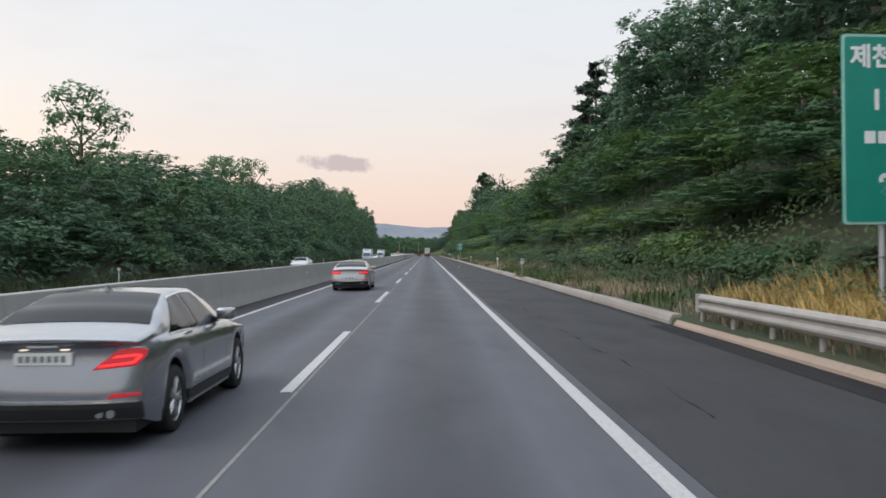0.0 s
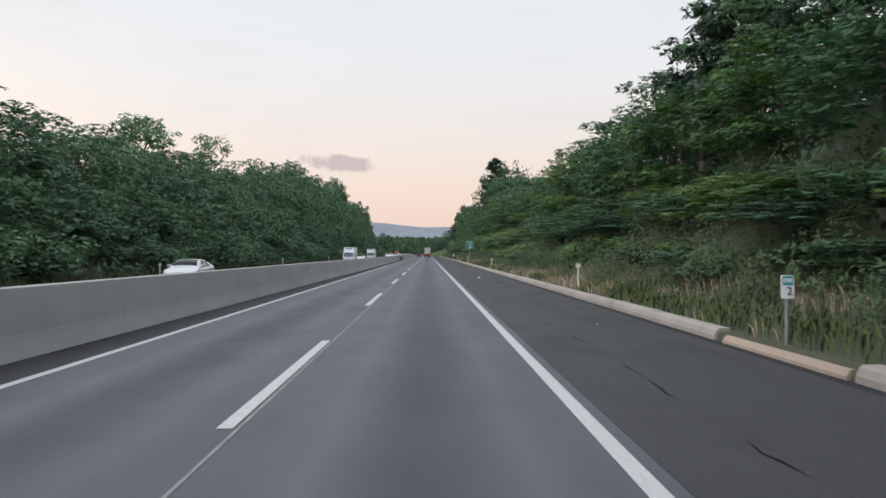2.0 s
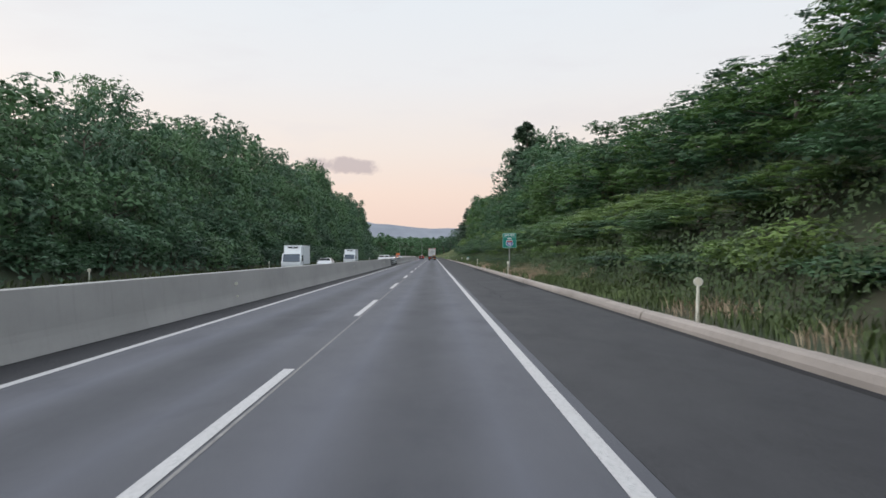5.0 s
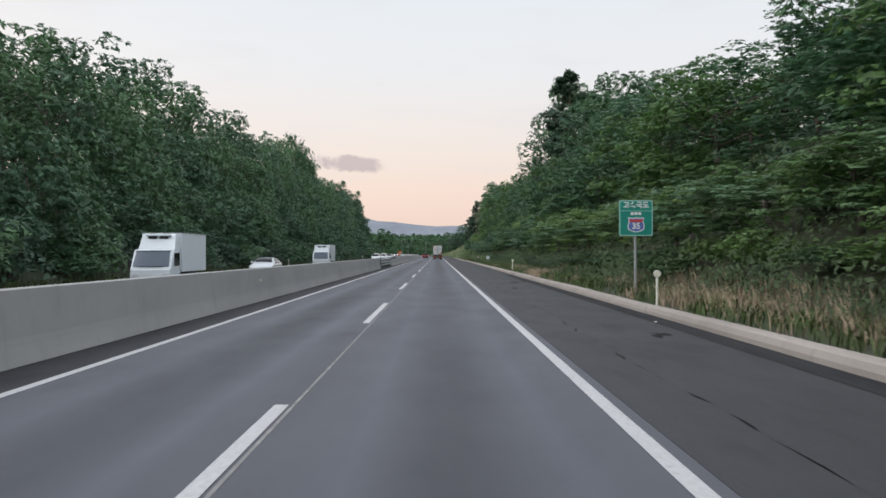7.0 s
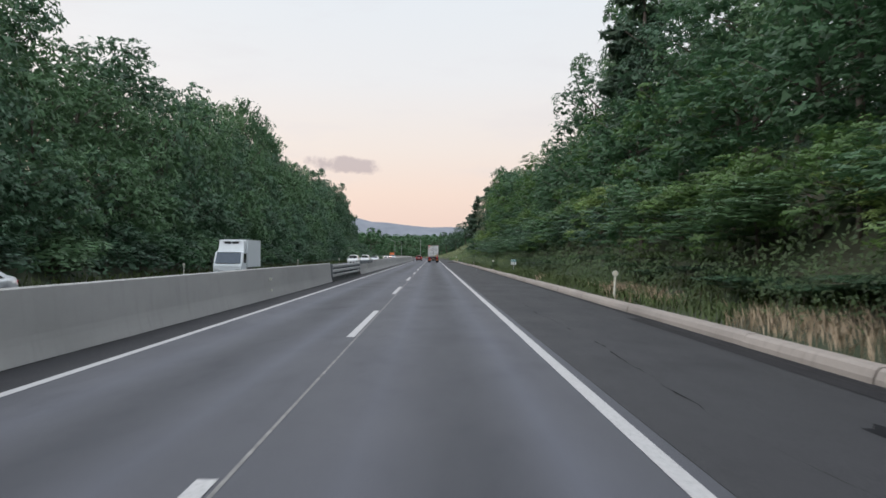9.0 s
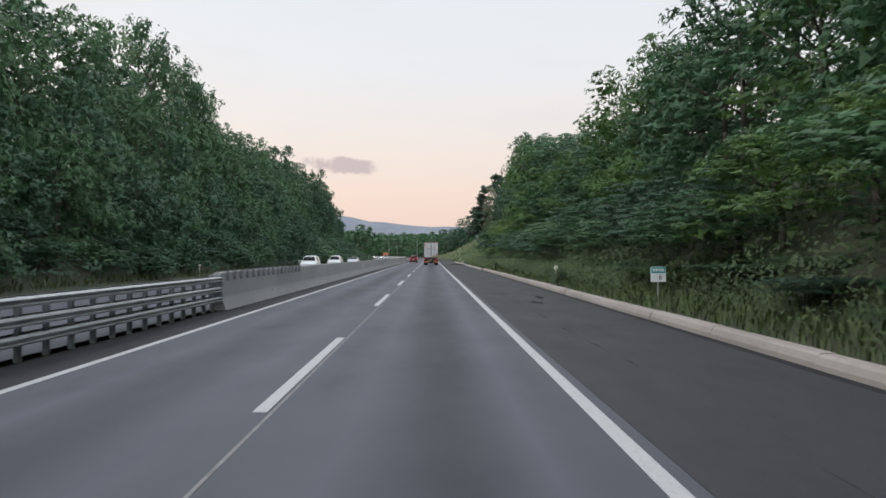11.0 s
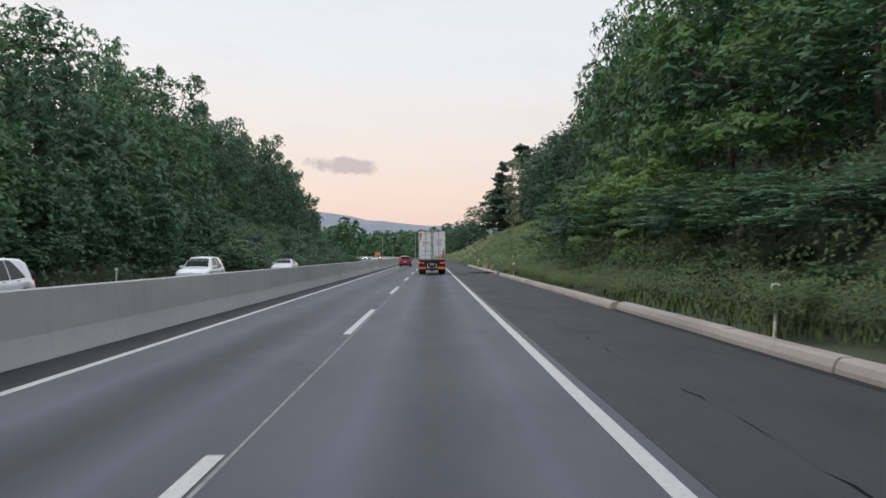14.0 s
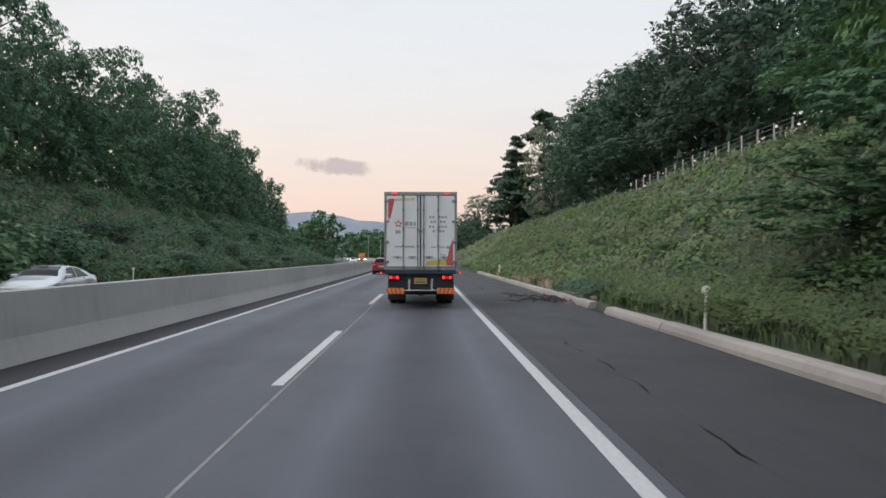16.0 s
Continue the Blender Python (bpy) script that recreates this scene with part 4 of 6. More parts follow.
SIGN_RED = plain("sign_red", (0.50, 0.05, 0.05), 0.45)
SIGN_BLUE = plain("sign_blue", (0.10, 0.16, 0.42), 0.45)
OFFWHITE = plain("delineator_white", (0.68, 0.67, 0.58), 0.5)


def beam(name, x, z, y0, y1, mat, parent, facing=-1, h=0.31, label=""):
    """A corrugated guard rail beam of two waves, with thickness."""
    prof = [(0.0, h / 2), (0.035, h * 0.44), (0.08, h * 0.30), (0.08, h * 0.20), (0.02, h * 0.06), (0.02, -h * 0.06), (0.08, -h * 0.20), (0.08, -h * 0.30), (0.035, -h * 0.44), (0.0, -h / 2)]
    pts = [(x + facing * a, z + b) for a, b in prof] + [(x + facing * (a - 0.012), z + b) for a, b in reversed(prof)]
    return sweep(name, pts, [y0 + (y1 - y0) * i / 4 for i in range(5)], mat, parent, label, close=True)


rail = tagged(new("guard_rail"), "pale galvanised guard rail on short posts beside the kerb", "guard rail")
for i in range(6):
    beam("beam", 7.86, 0.60, -16 + 4.05 * i, -16 + 4.05 * (i + 1), RAIL_PAINT, rail, h=0.40)
bm = bmesh.new()
tube(bm, (7.84, 8.30, 0.40), (7.84, 8.30, 0.80), 0.09, 0.09, 12)
part("end_cap", bm, RAIL_PAINT, rail)
for i in range(13):
    bm = bmesh.new()
    tube(bm, (7.98, -15.5 + 2.0 * i, -0.1), (7.98, -15.5 + 2.0 * i, 0.72), 0.055, 0.055, 10)
    box(bm, 7.86, 7.98, -15.55 + 2.0 * i, -15.45 + 2.0 * i, 0.5, 0.68)
    part("post", bm, RAIL_PAINT, rail)

# rails that close the opening in the median
gate = tagged(new("median_rail"), "steel rails on posts closing an opening in the median", "guard rail")
for side, x in ((1, -4.86), (-1, -5.16)):
    for z in (0.98, 0.66, 0.36):
        for i in range(5):
            beam("beam", x, z, 236.8 + 4.16 * i, 236.8 + 4.16 * (i + 1), STEEL, gate, side, 0.17)
for i in range(20):
    part("post", boxes((-5.06, -4.96, 237.3 + 1.04 * i, 237.4 + 1.04 * i, -0.02, 1.06), bevel=0.008), STEEL_DARK, gate)
part("end_panel", boxes((-5.2, -4.8, 257.35, 257.6, 0.28, 1.12), bevel=0.02), STEEL_DARK, gate)
part("end_panel", boxes((-5.2, -4.8, 236.75, 236.95, 0.28, 1.12), bevel=0.02), STEEL_DARK, gate)

bracket = tagged(new("barrier_bracket"), "dark steel bracket clasped over the concrete barrier", "bracket", "brackets")
part("plate", boxes((0.0, 0.09, -0.055, 0.055, -0.27, 0.03), (-0.30, -0.24, -0.055, 0.055, -0.27, 0.03), (-0.24, 0.0, -0.055, 0.055, 0.004, 0.03)), STEEL_DARK, bracket)
bracket.matrix_world = pose(-4.93, 258.6, 1.195)
for i in range(1, 16):
    copy_thing(bracket, pose(-4.93, 258.6 + 1.01 * i, 1.195))


def reflector():
    r = tagged(new("barrier_reflector"), "white round reflector fixed to the concrete barrier", "reflector", "barrier reflectors")
    bm = bmesh.new()
    tube(bm, (-0.02, 0.03, 0.0), (0.03, 0.03, 0.0), 0.025, 0.025, 10)
    part("bracket", bm, STEEL, r)
    bm = bmesh.new()
    tube(bm, (0.06, 0.0, 0.0), (0.06, 0.035, 0.0), 0.06, 0.06, 18)
    part("disc", bm, OFFWHITE, r)
    return r


REFL = reflector()
REFL.matrix_world = pose(-4.90, 35.5, 0.76)
for y in (80.5, 125.5, 170.2, 216.0, 266.0, 313.0, 360.0, 407.0):
    copy_thing(REFL, pose(-4.90, y, 0.76))
for y in (35.5, 80.5, 125.5, 170.2, 216.0, 266.0, 313.0, 360.0, 407.0):
    copy_thing(REFL, pose(-4.83, y, 0.32) @ Matrix.Diagonal((0.6, 0.6, 0.6, 1)))


def delineator():
    d = tagged(new("delineator"), "white roadside marker post with a round reflector", "marker post", "marker posts")
    bm = bmesh.new()
    tube(bm, (0, 0, -0.2), (0, 0, 0.82), 0.042, 0.038, 12)
    part("post", bm, OFFWHITE, d)
    bm = bmesh.new()
    tube(bm, (0, -0.02, 0.90), (0, 0.02, 0.90), 0.105, 0.105, 20)
    part("disc", bm, OFFWHITE, d)
    bm = bmesh.new()
    tube(bm, (0, -0.026, 0.90), (0, -0.018, 0.90), 0.07, 0.07, 18)
    part("reflector", bm, plain("reflector_lens", (0.75, 0.72, 0.60), 0.25), d)
    return d


POST = delineator()
POST.matrix_world = pose(7.98, 163.65, 0.22)
for y, z in ((66.7, 0.3), (115.0, 0.2), (212.6, 0.2), (274.2, 0.2), (316.9, 0.2), (420.0, 0.1)):
    copy_thing(POST, pose(8.05, y, z, 0, rnd.uniform(-3, 3), 0))
copy_thing(POST, pose(7.92, 366.8, 0.13, 0, 2, 0))
for y in (41, 92, 143, 195, 246, 300, 352, 404):
    copy_thing(POST, pose(-16.9, y, 0.05))


def words(text, size, x, z, mat, parent, name="lettering", thick=0.004, bold=0.0):
    """Lettering that faces the traffic."""
    cu = bpy.data.curves.new(name, "FONT")
    cu.body, cu.size, cu.align_x, cu.align_y, cu.extrude, cu.offset = text, size, "CENTER", "CENTER", thick, bold
    tmp = bpy.data.objects.new(name, cu)
    scene.collection.objects.link(tmp)
    me = bpy.data.meshes.new_from_object(tmp.evaluated_get(bpy.context.evaluated_depsgraph_get()))
    bpy.data.objects.remove(tmp)
    me.materials.clear()
    me.materials.append(mat)
    ob = new(name, me)
    ob.parent = parent
    ob.matrix_basis = pose(x, -0.036, z, 90, 0, 0)
    return ob


def rounded_plate(w, h, y0, y1, r, cx=0.0, cz=0.0):
    """A flat plate with rounded corners in the x-z plane."""
    bm = bmesh.new()
    ring = []
    for (sx, sz, a0) in ((1, 1, 0), (-1, 1, 90), (-1, -1, 180), (1, -1, 270)):
        for k in range(5):
            a = radians(a0 + 22.5 * k)
            ring.append((cx + sx * (w / 2 - r) + r * math.cos(a), cz + sz * (h / 2 - r) + r * math.sin(a)))
    f = [bm.verts.new((x, y0, z)) for x, z in ring]
    b = [bm.verts.new((x, y1, z)) for x, z in ring]
    bm.faces.new(f)
    bm.faces.new(list(reversed(b)))
    for i in range(len(f)):
        j = (i + 1) % len(f)
        bm.faces.new((f[i], b[i], b[j], f[j]))
    return bm


def sign_board(name, w, h, label, posts, bottom, ground=0.0):
    s = tagged(new(name), label, "road sign")
    part("panel", rounded_plate(w, h, -0.02, 0.02, 0.06, 0, bottom + h / 2), SIGN_GREEN, s)
    rim = rounded_plate(w, h, -0.026, -0.021, 0.06, 0, bottom + h / 2)
    part("border", rim, SIGN_EDGE, s, "pale green border")
    part("face", rounded_plate(w - 0.09, h - 0.09, -0.031, -0.0265, 0.05, 0, bottom + h / 2), SIGN_GREEN, s)
    for x in posts:
        bm = bmesh.new()
        tube(bm, (x, 0.09, ground - 0.4), (x, 0.09, bottom + h * 0.9), 0.06, 0.06, 14)
        part("post", bm, STEEL, s)
    return s


# large direction sign beside the guard rail
big = sign_board("direction_sign", 3.0, 3.2, "large green direction sign with white lettering on steel posts", (-0.75, 0.95), 2.2)
words("제천", 0.42, -0.98, 5.0, SIGN_WHITE, big, bold=0.012)
words("1", 0.48, -0.90, 4.28, SIGN_WHITE, big, bold=0.014)
part("lettering", boxes((-0.72, 0.3, -0.036, -0.032, 4.12, 4.44)), SIGN_WHITE, big)
part("lettering", boxes((-1.12, -0.93, -0.036, -0.032, 3.56, 3.77), (-0.88, -0.70, -0.036, -0.032, 3.56, 3.77), (-0.62, 0.1, -0.036, -0.032, 3.56, 3.77)), SIGN_WHITE, big)
words("9", 0.48, -0.76, 2.86, SIGN_WHITE, big, bold=0.014)
big.matrix_world = pose(10.15, 3.3, 0, 0, 0, 4)

# route sign with the road's shield
route = sign_board("route_sign", 1.28, 1.36, "green expressway route sign with a numbered shield", (0.0,), 2.40, 0.5)
words("고속국도", 0.27, 0, 3.56, SIGN_WHITE, route, bold=0.008)
part("rule", boxes((-0.6, 0.6, -0.036, -0.032, 3.34, 3.365)), SIGN_EDGE, route)
part("lettering", boxes((-0.2, -0.09, -0.036, -0.032, 3.2, 3.3), (-0.06, 0.06, -0.036, -0.032, 3.2, 3.3), (0.09, 0.2, -0.036, -0.032, 3.2, 3.3)), SIGN_WHITE, route)


def shield(w, h, y0, y1, cx, cz):
    bm = bmesh.new()
    half = [(0, 0.50), (0.22, 0.46), (0.46, 0.50), (0.42, 0.22), (0.50, -0.05), (0.46, -0.30), (0.30, -0.42), (0.0, -0.50)]
    ring = [(x * w + cx, z * h + cz) for x, z in half] + [(-x * w + cx, z * h + cz) for x, z in reversed(half[1:-1])]
    f = [bm.verts.new((x, y0, z)) for x, z in ring]
    b = [bm.verts.new((x, y1, z)) for x, z in ring]
    bm.faces.new(f)
    bm.faces.new(list(reversed(b)))
    for i in range(len(f)):
        j = (i + 1) % len(f)
        bm.faces.new((f[i], b[i], b[j], f[j]))
    return bm


part("shield", shield(0.66, 0.58, -0.036, -0.032, 0, 2.82), SIGN_WHITE, route)
part("shield_field", shield(0.58, 0.50, -0.040, -0.0365, 0, 2.82), SIGN_BLUE, route, "blue field of the shield")
part("shield_band", boxes((-0.25, 0.25, -0.043, -0.0405, 2.93, 3.03)), SIGN_RED, route, "red band across the shield")
n35 = words("35", 0.32, 0, 2.77, SIGN_WHITE, route, bold=0.01)
n35.matrix_basis = pose(0, -0.046, 2.77, 90, 0, 0)
route.matrix_world = pose(8.56, 168.8, 0.11) @ Matrix.Diagonal((0.92, 0.92, 0.92, 1))


def marker_sign(x, y, w, h, z, digit):
    s = tagged(new("distance_marker"), "small green and white distance marker on a post", "road sign", "distance markers")
    part("panel", rounded_plate(w, h, -0.012, 0.012, 0.03, 0, z), SIGN_WHITE, s)
    part("header", rounded_plate(w - 0.03, h * 0.40, -0.017, -0.0125, 0.02, 0, z + h * 0.27), plain("marker_teal", (0.05, 0.30, 0.30), 0.45), s, "teal upper field")
    part("lettering", boxes(*[(-w * 0.36 + k * w * 0.19, -w * 0.36 + k * w * 0.19 + w * 0.13, -0.021, -0.0175, z + h * 0.19, z + h * 0.36) for k in range(4)]), SIGN_WHITE, s)
    t = words(digit, h * 0.5, w * 0.14, z - h * 0.2, plain("marker_black", (0.03, 0.03, 0.03), 0.5), s)
    t.matrix_basis = pose(w * 0.14, -0.018, z - h * 0.2, 90, 0, 0)
    bm = bmesh.new()
    tube(bm, (0, 0.04, -0.3), (0, 0.04, z + h * 0.3), 0.03, 0.03, 10)
    part("post", bm, STEEL, s)
    s.matrix_world = pose(x, y, 0.2)
    return s


marker_sign(8.58, 256.4, 0.46, 0.46, 0.95, "6")
marker_sign(7.98, 46.0, 0.22, 0.40, 0.95, "2")

# fence on top of the open slope
fence = tagged(new("slope_fence"), "wire fence on pale posts along the top of the slope", "fence")
WIRE = plain("fence_wire", (0.25, 0.25, 0.24), 0.6, 0.6)
tops = []
for i in range(16):
    y = 384 + 2.0 * i
    z = ground_z(18.1, y)
    bm = bmesh.new()
    tube(bm, (18.1, y, z - 0.3), (18.1 + rnd.uniform(-0.06, 0.06), y, z + 1.25), 0.055, 0.05, 8)
    part("post", bm, plain("fence_post", (0.44, 0.42, 0.39), 0.8) if i == 0 else fence.children[0].data.materials[0], fence)
    tops.append((y, z))
for k in (0.25, 0.5, 0.75, 1.0, 1.2):
    bm = bmesh.new()
    for (ya, za), (yb, zb) in zip(tops, tops[1:]):
        tube(bm, (18.1, ya, za + k), (18.1, yb, zb + k), 0.012, 0.012, 5)
    part("wire", bm, WIRE, fence)

# lamp posts far ahead
LAMP = None
for x, y in ((4.9, 640), (-5.0, 700), (4.9, 760), (-5.0, 860)):
    if LAMP is None:
        LAMP = tagged(new("street_lamp"), "tall grey steel street lamp by the far bend", "street lamp", "street lamps")
        bm = bmesh.new()
        tube(bm, (0, 0, 0), (0, 0, 10), 0.13, 0.07, 10)
        tube(bm, (0, 0, 9.95), (-2.0, 0, 10.6), 0.06, 0.04, 8)
        part("pole", bm, STEEL, LAMP)
        part("lamp_head", boxes((-2.7, -1.9, -0.14, 0.14, 10.52, 10.68), bevel=0.04), STEEL, LAMP)
        LAMP.matrix_world = pose(x + bend(y), y, 0)
    else:
        copy_thing(LAMP, pose(x + bend(y), y, 0))

# ---------------- marks on the asphalt ----------------


def on_shoulder(x):
    """Height just above the cross-fall of the hard shoulder."""
    return 0.004 - (x - 3.75) * 0.00667 + 0.0025


def crack(x0, y0, y1, wide, seed):
    r = random.Random(seed)
    verts, faces, y, x = [], [], y0, x0
    while y < y1:
        w = wide * 0.75 * r.uniform(0.1, 1.0) * (0.06 if noise.noise((y * 1.3, seed * 1.7, 2)) < 0.05 else 1)
        verts += [(x - w, y, on_shoulder(x - w)), (x + w, y, on_shoulder(x + w))]
        x += r.uniform(-0.05, 0.05) + (x0 - x) * 0.15
        y += r.uniform(0.25, 0.6)
    for i in range(len(verts) // 2 - 1):
        faces.append((2 * i, 2 * i + 1, 2 * i + 3, 2 * i + 2))
    return mesh_ob("crack", verts, faces, CRACK, shoulder)


for i, (x, a, b, w) in enumerate(((4.72, -2, 34, 0.028), (4.8, 36, 62, 0.035), (4.6, 66, 98, 0.03), (4.75, 130, 168, 0.04), (4.7, 176, 214, 0.03), (4.85, 236, 272, 0.03), (4.9, 284, 330, 0.035), (4.75, 334, 366, 0.03))):
    crack(x, a, b, w, i)


def stain(x, y, rx, ry, seed):
    """An uneven dark patch on the shoulder."""
    r = random.Random(seed)
    n = 22
    ring = []
    for k in range(n):
        a = 2 * math.pi * k / n
        f = 0.55 + 0.75 * noise.noise((math.cos(a) * 1.9, math.sin(a) * 1.9, seed * 3.1)) + r.uniform(-0.06, 0.06)
        ring.append((x + math.cos(a) * rx * f, y + math.sin(a) * ry * f, on_shoulder(x + math.cos(a) * rx * f)))
    return mesh_ob("stain", [(x, y, on_shoulder(x))] + ring, [(0, k + 1, (k + 1) % n + 1) for k in range(n)], STAIN, shoulder)


STAIN = plain("tar_stain", (0.0105, 0.0108, 0.0125), 0.85, vary=0.4, size=0.2)
STAIN.node_tree.nodes["Principled BSDF"].inputs["Specular IOR Level"].default_value = 0.12
for i, (x, y, rx, ry) in enumerate(((6.2, 83, 0.28, 1.2), (5.9, 76.5, 0.10, 0.5), (5.2, 72.5, 0.08, 0.4), (6.6, 80, 0.12, 0.6), (6.3, 157, 0.35, 1.0), (6.1, 189.5, 0.5, 1.3), (6.8, 191, 0.4, 0.8), (5.6, 262, 0.3, 1.8), (6.2, 266, 0.4, 2.0),
                                    (5.4, 181, 0.2, 1.5), (6.6, 384, 0.7, 2.2), (5.7, 389, 0.35, 2.6), (5.0, 396, 0.2, 1.2), (6.9, 351, 0.2, 0.8), (5.3, 352, 0.1, 0.6))):
    stain(x, y, rx, ry, i + 1)

# earth, twigs and stones spilled over the broken kerb
DIRT = plain("spilled_earth", (0.085, 0.068, 0.05), 0.95, vary=0.4, size=0.15)
heap = tagged(new("earth_heap"), "low heap of spilled earth over the broken kerb", "earth")
rh = random.Random(4)
bm = bmesh.new()
bmesh.ops.create_grid(bm, x_segments=40, y_segments=60, size=1.0)
for v in bm.verts:
    x, y = v.co.x * 1.1, v.co.y * 4.5
    d = max(0.0, 1 - (x / 1.1) ** 2 - (y / 4.5) ** 2)
    lump = noise.noise((x * 2.2, y * 1.6, 3)) + 0.5 * noise.noise((x * 6, y * 5, 7))
    v.co = Vector((8.1 + x, 382 + y, -0.05 + d * (0.16 + 0.22 * lump) + 0.03 * lump))
part("mound", bm, DIRT, heap)
for i in range(40):
    bm = bmesh.new()
    a = Vector((5.0 + 2.6 * rh.random() ** 0.6, rh.uniform(381, 386), 0.03))
    b = a + Vector((rh.uniform(-0.9, 0.9), rh.uniform(-0.5, 0.5), rh.uniform(0.0, 0.16)))
    m_ = a.lerp(b, 0.5) + Vector((rh.uniform(-0.1, 0.1), rh.uniform(-0.1, 0.1), 0.05))
    tube(bm, a, m_, 0.030, 0.020, 5)
    tube(bm, m_, b, 0.020, 0.006, 5)
    part("twig", bm, BARK, heap)
scatter("fallen_leaves", 700, (7.6, 9.0, 380, 387), 0.16, LEAF_DARK, "broken leafy twigs on the spilled earth", "leaves", 51, lift=(0.12, 0.35))
stones = None
for i in range(11):
    m = pose(rh.uniform(7.7, 8.5), rh.uniform(379.5, 385.5), 0.24, rh.uniform(-20, 20), rh.uniform(-20, 20), rh.uniform(0, 180)) @ Matrix.Diagonal((rh.uniform(0.6, 1.5), rh.uniform(0.5, 1.0), rh.uniform(0.5, 1.0), 1))
    if stones is None:
        stones = tagged(new("stone"), "pale broken stone lying on the spilled earth", "stone", "broken stones")
        bm = boxes((-0.16, 0.16, -0.11, 0.11, -0.07, 0.07), bevel=0.03)
        for v in bm.verts:
            v.co += Vector((noise.noise(v.co * 7), noise.noise(v.co * 7 + Vector((5, 0, 0))), noise.noise(v.co * 7 + Vector((0, 5, 0))))) * 0.05
        part("rock", bm, KERB_CONCRETE, stones)
        stones.matrix_world = m
    else:
        copy_thing(stones, m)
litter = None
for x, y, s in ((5.4, 91.0, 0.5), (7.0, 160, 0.45), (6.6, 281, 0.4), (5.9, 52, 0.35), (-16.2, 432, 1.6), (-16.4, 437, 1.2), (-16.3, 447, 1.1)):
    m = pose(x, y, 0.012, 0, 0, y * 31) @ Matrix.Diagonal((s, s, s, 1))
    if litter is None:
        litter = tagged(new("litter_scrap"), "crumpled white scrap of litter on the asphalt", "litter", "litter")
        bm = bmesh.new()
        bmesh.ops.create_grid(bm, x_segments=6, y_segments=4, size=0.16)
        for v in bm.verts:
            v.co.z = 0.03 + 0.07 * noise.noise(v.co * 9) + 0.02
        part("sheet", bm, SIGN_WHITE, litter)
        litter.matrix_world = m
    else:
        copy_thing(litter, m)

# ---------------- vehicles ----------------
def paint(name, color, rough=0.3, metal=0.0, coat=0.6):
    m = Mat(name, rough, metal)
    n = m.noise(0.6, 3)
    m.color(m.ramp(n, (0.3, tuple(v * 0.93 for v in color)), (0.7, color)))
    m.b.inputs["Coat Weight"].default_value, m.b.inputs["Coat Roughness"].default_value = coat, 0.08
    return m.m


def lamp_glow(name, color, power):
    m = Mat(name, 0.3, color=color)
    m.b.inputs["Emission Color"].default_value = (*color, 1)
    m.b.inputs["Emission Strength"].default_value = power
    return m.m


GLASS = Mat("tinted_glass", 0.03, color=(0.006, 0.007, 0.008))
GLASS.b.inputs["Specular IOR Level"].default_value = 0.16
GLASS = GLASS.m
RUBBER = plain("tyre_rubber", (0.018, 0.018, 0.019), 0.8)
RIM = plain("alloy_rim", (0.45, 0.46, 0.47), 0.35, 0.9)
BLACK = plain("black_plastic", (0.020, 0.021, 0.022), 0.5)
CHROME = plain("chrome_trim", (0.75, 0.76, 0.77), 0.15, 1.0, 0.03)
TAIL = lamp_glow("tail_lamp", (1.0, 0.03, 0.03), 1.15)
TAIL_DULL = lamp_glow("red_lens", (0.50, 0.015, 0.025), 0.22)
HEAD = lamp_glow("head_lamp", (1.0, 0.93, 0.80), 6.0)
LENS = plain("clear_lens", (0.55, 0.57, 0.58), 0.1)
PLATE = plain("plate_white", (0.62, 0.64, 0.62), 0.5)
PLATE_INK = plain("plate_ink", (0.16, 0.17, 0.17), 0.6)


def curve_at(table, y):
    """Smooth reading of a short table."""
    if y <= table[0][0]:
        return table[0][1]
    for (a, va), (b, vb) in zip(table, table[1:]):
        if y <= b:
            return va + (vb - va) * (0.5 * (y - a) / (b - a) + 0.5 * smooth01((y - a) / (b - a)))
    return table[-1][1]


